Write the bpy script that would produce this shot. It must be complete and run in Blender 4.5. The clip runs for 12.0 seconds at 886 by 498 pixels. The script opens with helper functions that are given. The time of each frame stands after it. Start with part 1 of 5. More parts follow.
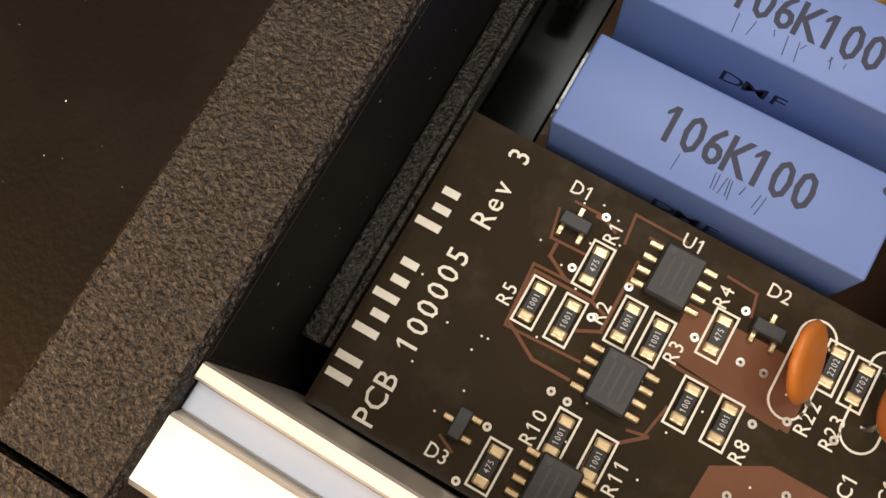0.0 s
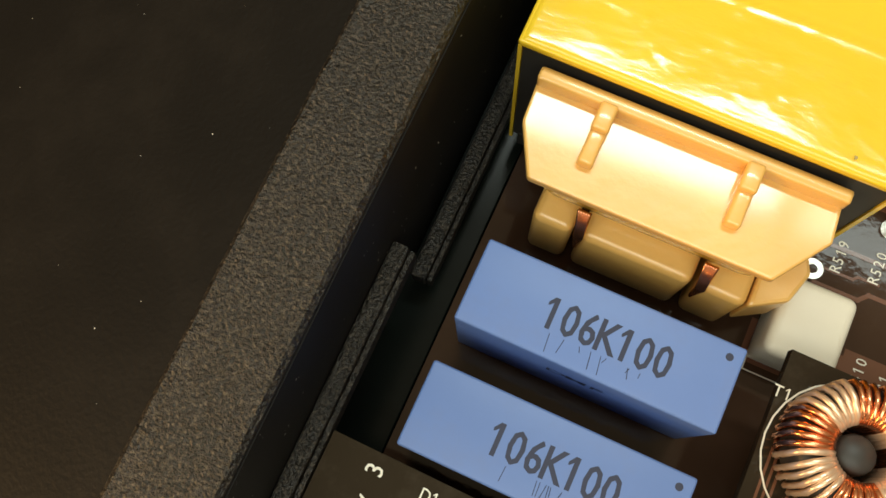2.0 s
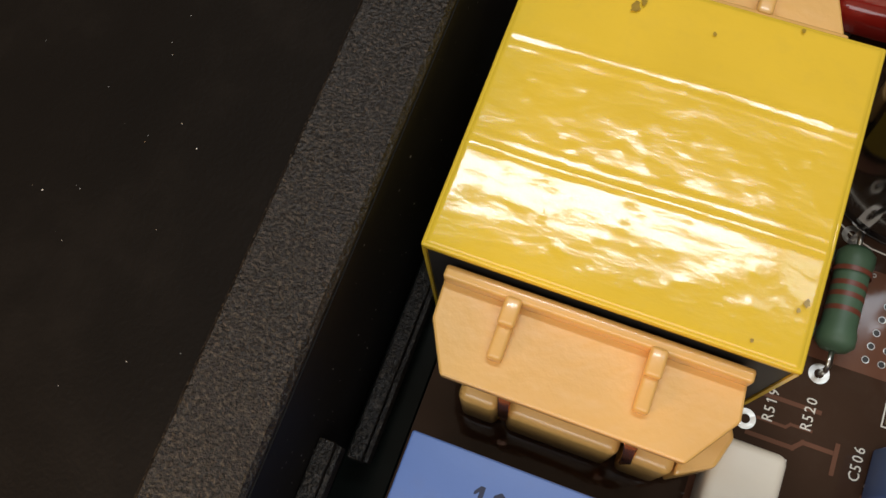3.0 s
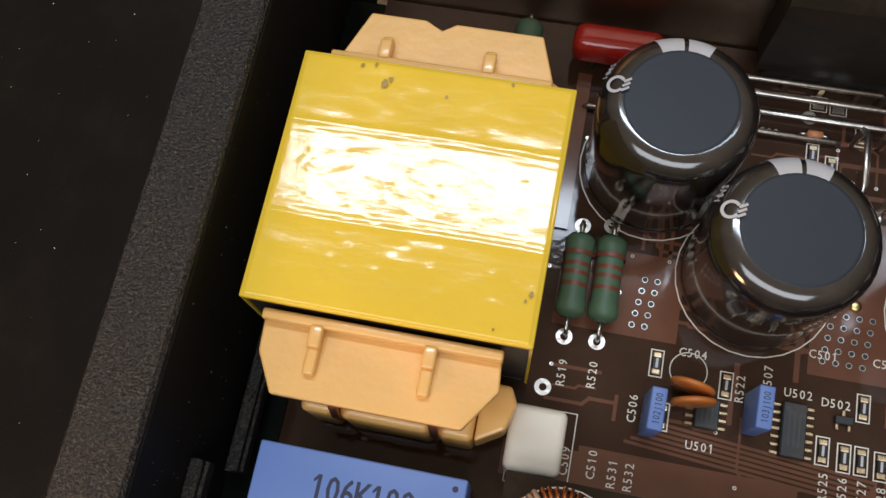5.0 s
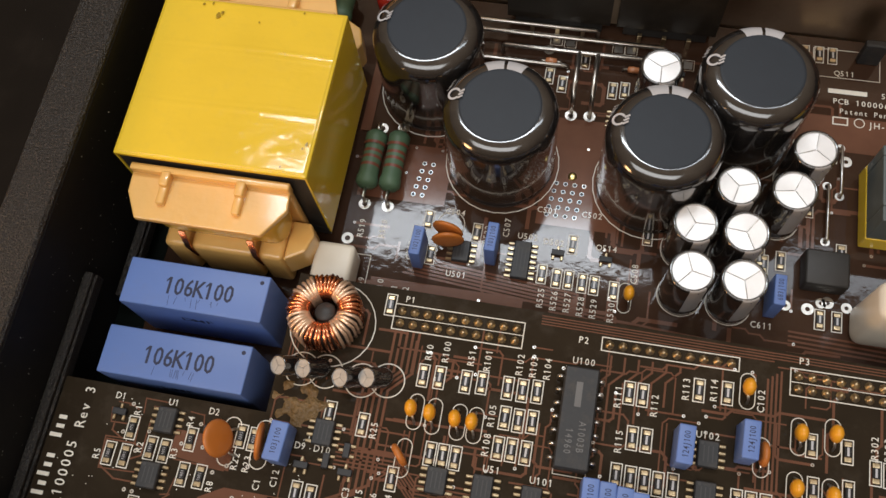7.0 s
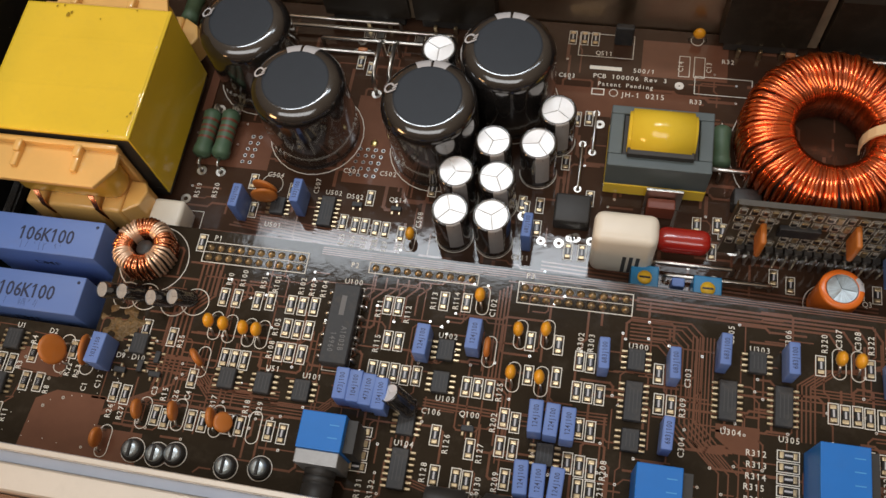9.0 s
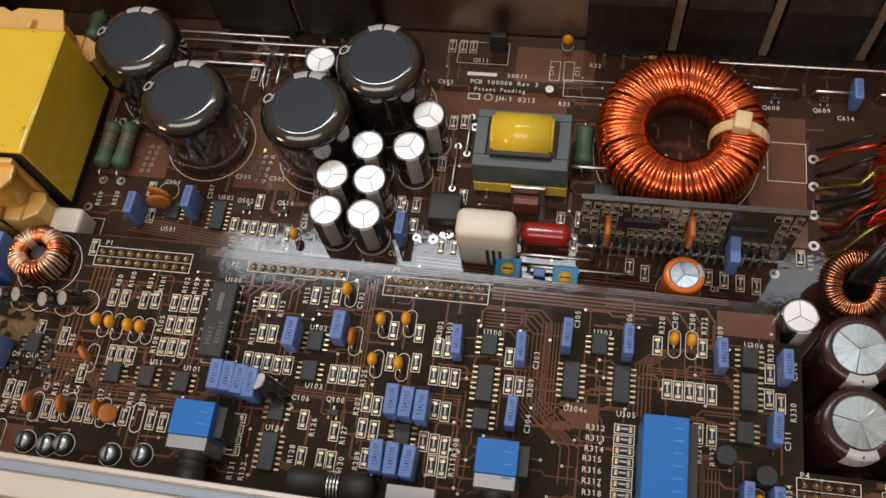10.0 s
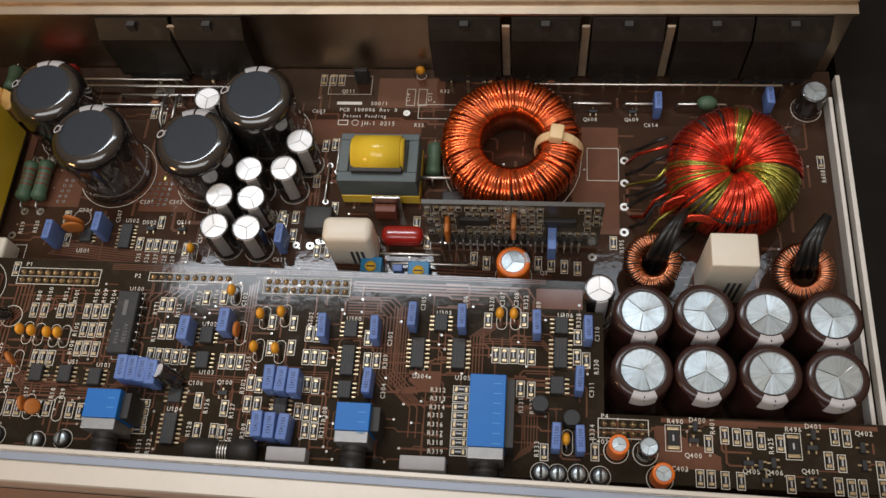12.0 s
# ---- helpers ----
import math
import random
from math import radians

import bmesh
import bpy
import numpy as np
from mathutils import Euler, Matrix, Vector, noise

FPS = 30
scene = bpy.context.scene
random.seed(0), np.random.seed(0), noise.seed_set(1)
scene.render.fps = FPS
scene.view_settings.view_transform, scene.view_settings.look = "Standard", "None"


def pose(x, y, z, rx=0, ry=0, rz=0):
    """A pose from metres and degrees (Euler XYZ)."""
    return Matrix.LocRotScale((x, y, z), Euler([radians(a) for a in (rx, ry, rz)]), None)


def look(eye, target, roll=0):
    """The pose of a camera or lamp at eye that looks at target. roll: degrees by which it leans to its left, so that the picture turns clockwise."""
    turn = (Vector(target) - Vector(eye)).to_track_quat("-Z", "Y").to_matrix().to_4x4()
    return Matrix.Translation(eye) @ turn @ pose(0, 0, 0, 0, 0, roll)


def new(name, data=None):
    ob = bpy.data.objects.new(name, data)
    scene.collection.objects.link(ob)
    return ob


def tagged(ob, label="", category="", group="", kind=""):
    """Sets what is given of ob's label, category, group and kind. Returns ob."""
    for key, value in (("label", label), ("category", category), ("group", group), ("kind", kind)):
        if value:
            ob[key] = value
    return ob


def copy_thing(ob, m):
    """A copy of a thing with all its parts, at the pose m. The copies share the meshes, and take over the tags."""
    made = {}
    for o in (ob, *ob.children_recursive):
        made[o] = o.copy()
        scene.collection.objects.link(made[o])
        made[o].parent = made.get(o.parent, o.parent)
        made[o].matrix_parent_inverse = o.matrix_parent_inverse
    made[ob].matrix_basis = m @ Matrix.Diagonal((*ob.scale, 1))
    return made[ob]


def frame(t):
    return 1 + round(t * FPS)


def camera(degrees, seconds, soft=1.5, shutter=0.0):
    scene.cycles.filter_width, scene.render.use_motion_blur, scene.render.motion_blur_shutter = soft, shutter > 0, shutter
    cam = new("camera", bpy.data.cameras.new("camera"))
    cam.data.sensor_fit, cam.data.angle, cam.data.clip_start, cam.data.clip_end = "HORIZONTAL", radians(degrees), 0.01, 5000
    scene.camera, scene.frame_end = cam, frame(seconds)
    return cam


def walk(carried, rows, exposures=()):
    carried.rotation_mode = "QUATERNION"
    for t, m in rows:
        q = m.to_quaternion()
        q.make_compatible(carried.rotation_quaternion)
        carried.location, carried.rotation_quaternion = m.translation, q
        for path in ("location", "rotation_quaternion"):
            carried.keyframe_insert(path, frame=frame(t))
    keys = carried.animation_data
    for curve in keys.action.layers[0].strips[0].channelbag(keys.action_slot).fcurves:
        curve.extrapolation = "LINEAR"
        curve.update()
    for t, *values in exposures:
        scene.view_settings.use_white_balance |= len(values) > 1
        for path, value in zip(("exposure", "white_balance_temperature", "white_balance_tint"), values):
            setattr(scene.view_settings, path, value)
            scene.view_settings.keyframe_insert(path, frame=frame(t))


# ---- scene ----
cam = camera(52.34, 12.0)
PATH = [
    (0, (-0.04620, -0.05156, 0.09548), (-0.06099, -0.03438, -0.00192), -11.24),
    (0.5, (-0.04898, -0.04359, 0.10171), (-0.06124, -0.02872, 0.00359), -10.96),
    (1, (-0.04797, -0.03554, 0.10722), (-0.06019, -0.01951, 0.00927), -9.79),
    (1.5, (-0.04701, -0.02795, 0.11287), (-0.05901, -0.01098, 0.01506), -9.26),
    (2, (-0.04692, -0.02168, 0.11566), (-0.05953, -0.00224, 0.01838), -8.60),
    (2.5, (-0.04717, -0.01270, 0.11843), (-0.05973, 0.01060, 0.02200), -6.02),
    (3, (-0.04279, -0.00725, 0.12096), (-0.05840, 0.01977, 0.02596), -9.91),
    (4.8, (-0.02438, -0.00325, 0.14373), (-0.03593, 0.02529, 0.04859), -10.95),
    (5, (-0.02011, -0.00626, 0.14732), (-0.03152, 0.02285, 0.05233), -10.70),
    (5.5, (-0.00746, -0.01787, 0.15835), (-0.01834, 0.01295, 0.06384), -9.33),
    (6, (0.00385, -0.03001, 0.16797), (-0.00812, 0.00218, 0.07405), -10.19),
    (6.5, (0.01360, -0.04177, 0.17914), (0.00104, -0.00834, 0.08574), -10.42),
    (7, (0.03077, -0.05026, 0.18729), (0.01782, -0.01576, 0.09433), -11.05),
    (7.5, (0.04523, -0.05701, 0.19442), (0.03163, -0.02172, 0.10184), -11.86),
    (9.3, (0.09738, -0.07776, 0.21358), (0.08280, -0.03887, 0.12261), -12.86),
    (9.5, (0.10365, -0.07718, 0.21597), (0.08920, -0.03869, 0.12481), -13.28),
    (10, (0.12067, -0.07996, 0.22075), (0.10661, -0.04085, 0.12980), -13.15),
    (10.5, (0.13206, -0.08329, 0.22802), (0.11805, -0.04365, 0.13729), -13.51),
    (11, (0.14503, -0.09084, 0.23716), (0.13126, -0.05054, 0.14669), -13.85),
    (11.5, (0.15185, -0.09425, 0.24570), (0.13985, -0.05383, 0.15502), -12.75),
    (12, (0.15411, -0.09930, 0.25676), (0.14423, -0.05807, 0.16619), -10.80),
]
walk(cam, [(t, look(eye, target, roll)) for t, eye, target, roll in PATH],
     exposures=((0.0, 0.20, 7500, 12), (0.5, 0.48, 7900, 12), (1.0, 0.36, 7900, 9), (1.5, 0.22, 7600, 5), (2.0, 0.18, 7300, -5), (2.5, -0.06, 6500, 1), (3.0, -0.34, 6400, 8),
                (5.0, -0.22, 6050, 9), (5.5, -0.22, 6300, 9), (6.0, -0.18, 6500, 10), (7.0, -0.20, 6620, 10), (9.5, -0.32, 6600, 10), (12.0, -0.38, 6500, 10)))

# ---- light: a bar lamp over the bench, a cool window in front, a warm dim room ----
world = bpy.data.worlds.new("room")
scene.world = world
world.use_nodes = True
wn = world.node_tree
bg = wn.nodes["Background"]
tc = wn.nodes.new("ShaderNodeTexCoord")
sep = wn.nodes.new("ShaderNodeSeparateXYZ")
ramp = wn.nodes.new("ShaderNodeValToRGB")
wn.links.new(tc.outputs["Generated"], sep.inputs[0])
wn.links.new(sep.outputs["Z"], ramp.inputs[0])
ramp.color_ramp.elements[0].color = (0.07, 0.036, 0.018, 1)
ramp.color_ramp.elements[1].color = (0.50, 0.38, 0.27, 1)
wn.links.new(ramp.outputs[0], bg.inputs[0])
bg.inputs[1].default_value = 1.08


def area(name, eye, target, sx, sy, watts, colour):
    d = bpy.data.lights.new(name, "AREA")
    d.shape, d.size, d.size_y, d.energy, d.color = "RECTANGLE", sx, sy, watts, colour
    o = new(name, d)
    o.matrix_world = look(eye, target)
    return o


area("bar_lamp", (-0.10, 0.376, 0.90), (-0.078, 0.02, 0.0), 0.48, 0.064, 3.3, (0.84, 0.92, 1.0))
area("bar_lamp_end", (0.32, 0.390, 0.90), (0.36, 0.02, 0.0), 0.30, 0.055, 0.6, (0.78, 0.89, 1.0))
area("window_light", (-0.02, -0.42, 0.85), (0.04, 0.02, 0.0), 1.0, 0.36, 5.0, (0.95, 0.96, 0.98))
area("room_lamp", (-0.19, -0.15, 0.10), (-0.10, -0.055, 0.03), 0.06, 0.06, 0.30, (1.0, 0.56, 0.25))

# ---- materials ----
def material(name, colour, rough=0.5, metal=0.0, coat=0.0, spread=0.12, grain=300.0, bump=0.0, bump_scale=3000.0, vary=0.0, spec=0.5, soil_glint=0.0, soil_glint_scale=60.0, trans=0.0, deep=0.0002, stretch=1.0, radial=False):
    m = bpy.data.materials.new(name)
    m.use_nodes = True
    t = m.node_tree
    b = t.nodes["Principled BSDF"]
    b.inputs["Roughness"].default_value = rough
    b.inputs["Metallic"].default_value = metal
    b.inputs["Coat Weight"].default_value = coat
    b.inputs["Coat Roughness"].default_value = 0.08
    b.inputs["Specular IOR Level"].default_value = spec
    b.inputs["Transmission Weight"].default_value = trans
    co = t.nodes.new("ShaderNodeTexCoord")
    n = t.nodes.new("ShaderNodeTexNoise")
    n.inputs["Scale"].default_value, n.inputs["Detail"].default_value = grain, 5.0
    t.links.new(co.outputs["Object"], n.inputs["Vector"])
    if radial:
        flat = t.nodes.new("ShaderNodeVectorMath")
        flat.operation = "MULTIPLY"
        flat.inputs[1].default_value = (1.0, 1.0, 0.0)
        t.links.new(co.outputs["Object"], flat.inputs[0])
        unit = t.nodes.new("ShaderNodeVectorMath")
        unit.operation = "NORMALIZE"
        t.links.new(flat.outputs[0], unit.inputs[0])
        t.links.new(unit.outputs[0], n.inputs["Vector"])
    mix = t.nodes.new("ShaderNodeMix")
    mix.data_type = "RGBA"
    mix.inputs["A"].default_value = (*[c * (1 - spread) for c in colour], 1)
    mix.inputs["B"].default_value = (*[min(1, c * (1 + spread)) for c in colour], 1)
    t.links.new(n.outputs["Fac"], mix.inputs["Factor"])
    out = mix.outputs["Result"]
    if vary:
        info = t.nodes.new("ShaderNodeObjectInfo")
        hsv = t.nodes.new("ShaderNodeHueSaturation")
        mr = t.nodes.new("ShaderNodeMapRange")
        mr.inputs["To Min"].default_value, mr.inputs["To Max"].default_value = 1 - vary, 1 + vary
        t.links.new(info.outputs["Random"], mr.inputs["Value"])
        t.links.new(mr.outputs[0], hsv.inputs["Value"])
        t.links.new(out, hsv.inputs["Color"])
        out = hsv.outputs[0]
    # pale noise patches: soil on most materials, painted sparkle on the case rim
    if soil_glint:
        s = t.nodes.new("ShaderNodeTexNoise")
        s.inputs["Scale"].default_value, s.inputs["Detail"].default_value, s.inputs["Roughness"].default_value = soil_glint_scale, 8.0, 0.7
        t.links.new(co.outputs["Object"], s.inputs["Vector"])
        r = t.nodes.new("ShaderNodeMapRange")
        r.inputs["From Min"].default_value, r.inputs["From Max"].default_value = 0.5, 0.72
        r.inputs["To Max"].default_value = soil_glint
        t.links.new(s.outputs["Fac"], r.inputs["Value"])
        dm = t.nodes.new("ShaderNodeMix")
        dm.data_type = "RGBA"
        dm.inputs["B"].default_value = (0.16, 0.13, 0.10, 1)
        t.links.new(r.outputs[0], dm.inputs["Factor"])
        t.links.new(out, dm.inputs["A"])
        out = dm.outputs["Result"]
        rr = t.nodes.new("ShaderNodeMapRange")
        rr.inputs["To Min"].default_value, rr.inputs["To Max"].default_value = rough, min(1.0, rough + 0.45)
        t.links.new(r.outputs[0], rr.inputs["Value"])
        t.links.new(rr.outputs[0], b.inputs["Roughness"])
    t.links.new(out, b.inputs["Base Color"])
    if bump:
        bn = t.nodes.new("ShaderNodeTexNoise")
        bn.inputs["Scale"].default_value, bn.inputs["Detail"].default_value = bump_scale, 3.0
        mp = t.nodes.new("ShaderNodeMapping")
        mp.inputs["Scale"].default_value = (stretch, 1.0, 1.0)
        t.links.new(co.outputs["Object"], mp.inputs["Vector"])
        t.links.new(mp.outputs[0], bn.inputs["Vector"])
        bm_ = t.nodes.new("ShaderNodeBump")
        bm_.inputs["Strength"].default_value, bm_.inputs["Distance"].default_value = bump, deep
        t.links.new(bn.outputs["Fac"], bm_.inputs["Height"])
        t.links.new(bm_.outputs[0], b.inputs["Normal"])
    return m


M = dict(
    mask_main=material("solder_mask_brown", (0.050, 0.026, 0.016), 0.055, spread=0.2, grain=120, bump=0.12, bump_scale=420, soil_glint=0.07, soil_glint_scale=140, spec=0.21),
    mask_front=material("solder_mask_dark", (0.026, 0.019, 0.012), 0.075, spread=0.25, grain=120, bump=0.12, bump_scale=420, soil_glint=0.12, soil_glint_scale=160, spec=0.16),
    mask_up=material("solder_mask_olive", (0.050, 0.037, 0.021), 0.3, spread=0.35, grain=150, soil_glint=0.3, soil_glint_scale=200),
    trace=material("masked_copper", (0.150, 0.066, 0.040), 0.10, spread=0.2, grain=200, spec=0.34),
    ink=material("legend_ink", (0.76, 0.72, 0.63), 0.5, spread=0.12, grain=1500),
    tin=material("solder", (0.62, 0.60, 0.56), 0.30, 1.0, spread=0.1, grain=900, bump=0.3, bump_scale=1500),
    gold=material("flux_stained_solder", (0.54, 0.43, 0.27), 0.34, 1.0, spread=0.25, grain=900, bump=0.3, bump_scale=1500),
    chip=material("resistor_glaze", (0.012, 0.012, 0.013), 0.3, spread=0.2),
    ceramic=material("white_ceramic", (0.75, 0.72, 0.66), 0.45),
    epoxy=material("black_epoxy", (0.022, 0.023, 0.025), 0.5, spread=0.2, grain=900, bump=0.15, bump_scale=4000, soil_glint=0.25, soil_glint_scale=300),
    mark=material("faint_mark", (0.05, 0.05, 0.05), 0.6),
    chip_print=material("grey_chip_print", (0.14, 0.14, 0.14), 0.6),
    film=material("blue_box", (0.130, 0.215, 0.50), 0.42, spread=0.09, grain=150, bump=0.08, bump_scale=900, vary=0.06, soil_glint=0.14, soil_glint_scale=150, spec=0.4),
    film_fill=material("blue_resin", (0.045, 0.06, 0.24), 0.4, spread=0.15),
    stamp=material("dark_stamp", (0.02, 0.025, 0.06), 0.6),
    pot=material("bright_blue_plastic", (0.004, 0.155, 0.54), 0.38, spread=0.08, grain=200, soil_glint=0.08),
    tape=material("yellow_tape", (0.80, 0.55, 0.042), 0.10, spread=0.12, grain=60, bump=0.10, bump_scale=1100, soil_glint=0.06, soil_glint_scale=250, spec=0.50, stretch=0.45),
    winding=material("varnished_winding_tape", (0.70, 0.40, 0.06), 0.16, spread=0.2, grain=150, coat=0.4, bump=0.3, bump_scale=500),
    tape_fleck=material("nicked_tape", (0.34, 0.22, 0.015), 0.2, spread=0.6, grain=900),
    bobbin=material("cream_nylon", (0.79, 0.46, 0.135), 0.34, spread=0.14, grain=120, coat=0.6, bump=0.4, bump_scale=520),
    sleeve=material("black_sleeve", (0.013, 0.012, 0.012), 0.13, spec=1.0, coat=0.7, spread=0.2, grain=200, soil_glint=0.12, soil_glint_scale=200),
    captop=material("dark_vinyl_disc", (0.023, 0.029, 0.038), 0.48, spread=0.12, grain=250, spec=0.30, bump=0.1, bump_scale=900),
    print_grey=material("grey_print", (0.52, 0.51, 0.52), 0.4),
    stripe_dim=material("dim_grey_print", (0.33, 0.31, 0.30), 0.4),
    alu_top=material("bright_can_top", (0.93, 0.93, 0.93), 0.45, 0.45, spread=0.05, grain=900, vary=0.06),
    groove=material("pressed_groove", (0.62, 0.61, 0.60), 0.35, 0.8),
    scored_top=material("scored_can_top", (0.54, 0.62, 0.72), 0.34, 0.85, spread=0.55, grain=6.0, soil_glint=0.45, soil_glint_scale=330, vary=0.18, bump=0.35, bump_scale=500, radial=True),
    brown_sleeve=material("brown_sleeve", (0.034, 0.014, 0.012), 0.20, spread=0.15, grain=200),
    orange_sleeve=material("orange_sleeve", (0.78, 0.17, 0.02), 0.25),
    lacquer=material("lacquered_copper", (0.84, 0.14, 0.035), 0.19, 0.90, coat=1.0, spread=0.6, grain=260, vary=0.40),
    copper=material("bare_copper", (0.85, 0.36, 0.19), 0.24, 1.0, spread=0.2, grain=500),
    pale_copper=material("pale_wire", (0.90, 0.64, 0.46), 0.3, 0.7, spread=0.15),
    red_wire=material("red_lacquer_wire", (0.74, 0.070, 0.032), 0.26, 0.85, coat=0.3, spread=0.4, grain=500, vary=0.35),
    green_wire=material("green_lacquer_wire", (0.33, 0.31, 0.06), 0.26, 0.85, coat=0.3, spread=0.4, grain=500, vary=0.35),
    core=material("dark_ferrite", (0.028, 0.026, 0.024), 0.5, spread=0.25, grain=400),
    ferrite=material("green_grey_ferrite", (0.085, 0.11, 0.115), 0.45, spread=0.12, grain=300),
    nylon=material("white_nylon", (0.80, 0.74, 0.62), 0.38, spread=0.05),
    tie=material("aged_nylon_tie", (0.85, 0.62, 0.34), 0.4, spread=0.06),
    disc=material("orange_epoxy_disc", (0.48, 0.15, 0.025), 0.42, spread=0.15, grain=400, soil_glint=0.2, soil_glint_scale=400),
    bead=material("amber_epoxy_bead", (0.78, 0.34, 0.02), 0.3, spread=0.1, grain=300),
    green_res=material("green_coating", (0.072, 0.130, 0.075), 0.5, spread=0.15, grain=300),
    band=material("brown_band", (0.17, 0.045, 0.025), 0.45),
    red_cap=material("red_epoxy", (0.36, 0.018, 0.012), 0.18, coat=0.5),
    # the dense pale speckle paints the lamp's glints on the grain into the colour
    case_rim=material("textured_black_paint", (0.0055, 0.0050, 0.0045), 0.30, spread=0.8, grain=2500, bump=1.0, bump_scale=2900, spec=0.5, deep=0.00045, soil_glint=0.70, soil_glint_scale=2100),
    case_side=material("matt_black_panel", (0.0060, 0.0048, 0.0038), 0.50, spread=0.5, grain=60, bump=0.3, bump_scale=1800, soil_glint=0.02, soil_glint_scale=60, spec=0.15),
    case_in=material("black_wall", (0.008, 0.0075, 0.007), 0.6, spread=0.3, grain=400, spec=0.2),
    case_low=material("gloss_black_strip", (0.005, 0.007, 0.006), 0.22, spread=0.3, grain=400, spec=0.12),
    alu=material("raw_aluminium", (0.47, 0.37, 0.27), 0.36, 1.0, spread=0.15, grain=80, bump=0.12, bump_scale=600, soil_glint=0.25, soil_glint_scale=60),
    alu_bright=material("machined_aluminium", (0.76, 0.715, 0.64), 0.36, 0.60, spread=0.07, grain=60, bump=0.08, bump_scale=700, soil_glint=0.08, soil_glint_scale=200),
    steel=material("dull_grey_steel", (0.36, 0.36, 0.36), 0.4, 0.8, spread=0.2, grain=400, soil_glint=0.2, soil_glint_scale=300),
    # bluish reflection in the rail's groove, given as a base colour
    groove_sheen=material("blue_grey_reflection", (0.36, 0.41, 0.50), 0.35, 0.4, spread=0.1, grain=200, soil_glint=0.1, soil_glint_scale=200),
    pot_mark=material("pale_blue_moulding", (0.06, 0.30, 0.66), 0.4),
    dusty_top=material("dusty_can_top", (0.40, 0.40, 0.39), 0.55, 0.4, spread=0.35, grain=900, bump=0.4, bump_scale=1500),
    # paler tone than alu: the light on the wall between clamps, as colour
    lit_wall=material("lit_wall_metal", (0.33, 0.25, 0.17), 0.38, 0.35, spread=0.5, grain=150, soil_glint=0.25, soil_glint_scale=200),
    clamp=material("black_clamp", (0.017, 0.0135, 0.010), 0.42, spread=0.3, grain=300, soil_glint=0.12, soil_glint_scale=220, spec=0.3),
    table=material("bench_wood", (0.16, 0.075, 0.035), 0.45, spread=0.4, grain=25),
    cable=material("black_cable", (0.012, 0.012, 0.012), 0.35),
    brass=material("brass", (0.80, 0.66, 0.28), 0.3, 1.0),
    trim_blue=material("trimmer_blue", (0.02, 0.20, 0.42), 0.4),
    trim_yellow=material("trimmer_rotor", (0.80, 0.48, 0.03), 0.4),
    clear=material("glass_body", (0.45, 0.18, 0.08), 0.15),
    goo=material("dried_flux", (0.17, 0.10, 0.035), 0.5, spread=0.6, grain=900, bump=1.0, bump_scale=900, deep=0.001),
)

for key in ("lacquer", "red_wire", "green_wire"):
    M[key].node_tree.nodes["Principled BSDF"].inputs["Coat Roughness"].default_value = 0.24
M["lacquer"].node_tree.nodes["Principled BSDF"].inputs["Coat Tint"].default_value = (1.0, 0.86, 0.60, 1)

# ---- building helpers; all lengths below are in centimetres ----
CM = 0.01


def part(name, bm, mat, parent=None, label=""):
    """One bmesh, in centimetres, as one mesh object."""
    me = bpy.data.meshes.new(name)
    bmesh.ops.scale(bm, vec=(CM, CM, CM), verts=bm.verts)
    bm.to_mesh(me)
    bm.free()
    me.materials.append(M[mat])
    o = new(name, me)
    o.parent = parent
    if label:
        o["label"] = label
    return o


def raw(name, verts, faces, mat, parent=None, smooth=False, label=""):
    me = bpy.data.meshes.new(name)
    me.from_pydata([(x * CM, y * CM, z * CM) for x, y, z in verts], [], faces)
    if smooth:
        me.polygons.foreach_set("use_smooth", [True] * len(me.polygons))
    me.materials.append(M[mat])
    me.update()
    o = new(name, me)
    o.parent = parent
    if label:
        o["label"] = label
    return o


def thing(name, label, category, group="", x=0.0, y=0.0, z=0.0, rz=0.0):
    o = new(name)
    o.empty_display_size = 0.002
    o.matrix_world = at(x, y, z, rz)
    return tagged(o, label, category, group)


def at(x, y, z=0.0, rz=0.0, rx=0.0, ry=0.0):
    return pose(x * CM, y * CM, z * CM, rx, ry, rz)


def box(x0, x1, y0, y1, z0, z1, bevel=0.0, seg=2):
    bm = bmesh.new()
    bmesh.ops.create_cube(bm, size=1.0)
    bmesh.ops.scale(bm, vec=(x1 - x0, y1 - y0, z1 - z0), verts=bm.verts)
    bmesh.ops.translate(bm, vec=((x0 + x1) / 2, (y0 + y1) / 2, (z0 + z1) / 2), verts=bm.verts)
    if bevel:
        bmesh.ops.bevel(bm, geom=bm.edges[:], offset=bevel, segments=seg, profile=0.5, affect="EDGES")
        for f in bm.faces:
            f.smooth = seg > 2
    return bm


def prism(poly, z0, z1, bevel=0.0):
    """A polygon in x and y drawn up from z0 to z1."""
    bm = bmesh.new()
    lo = [bm.verts.new((x, y, z0)) for x, y in poly]
    hi = [bm.verts.new((x, y, z1)) for x, y in poly]
    n = len(poly)
    bm.faces.new(lo[::-1])
    bm.faces.new(hi)
    for i in range(n):
        bm.faces.new((lo[i], lo[(i + 1) % n], hi[(i + 1) % n], hi[i]))
    bmesh.ops.recalc_face_normals(bm, faces=bm.faces)
    if bevel:
        bmesh.ops.bevel(bm, geom=bm.edges[:], offset=bevel, segments=2, profile=0.5, affect="EDGES")
    return bm


def extrude_y(profile, y0, y1):
    """A closed profile in x and z drawn from y0 to y1."""
    bm = prism([(x, z) for x, z in profile], -y1, -y0)
    bmesh.ops.rotate(bm, matrix=Matrix.Rotation(radians(90), 3, "X"), verts=bm.verts)
    return bm


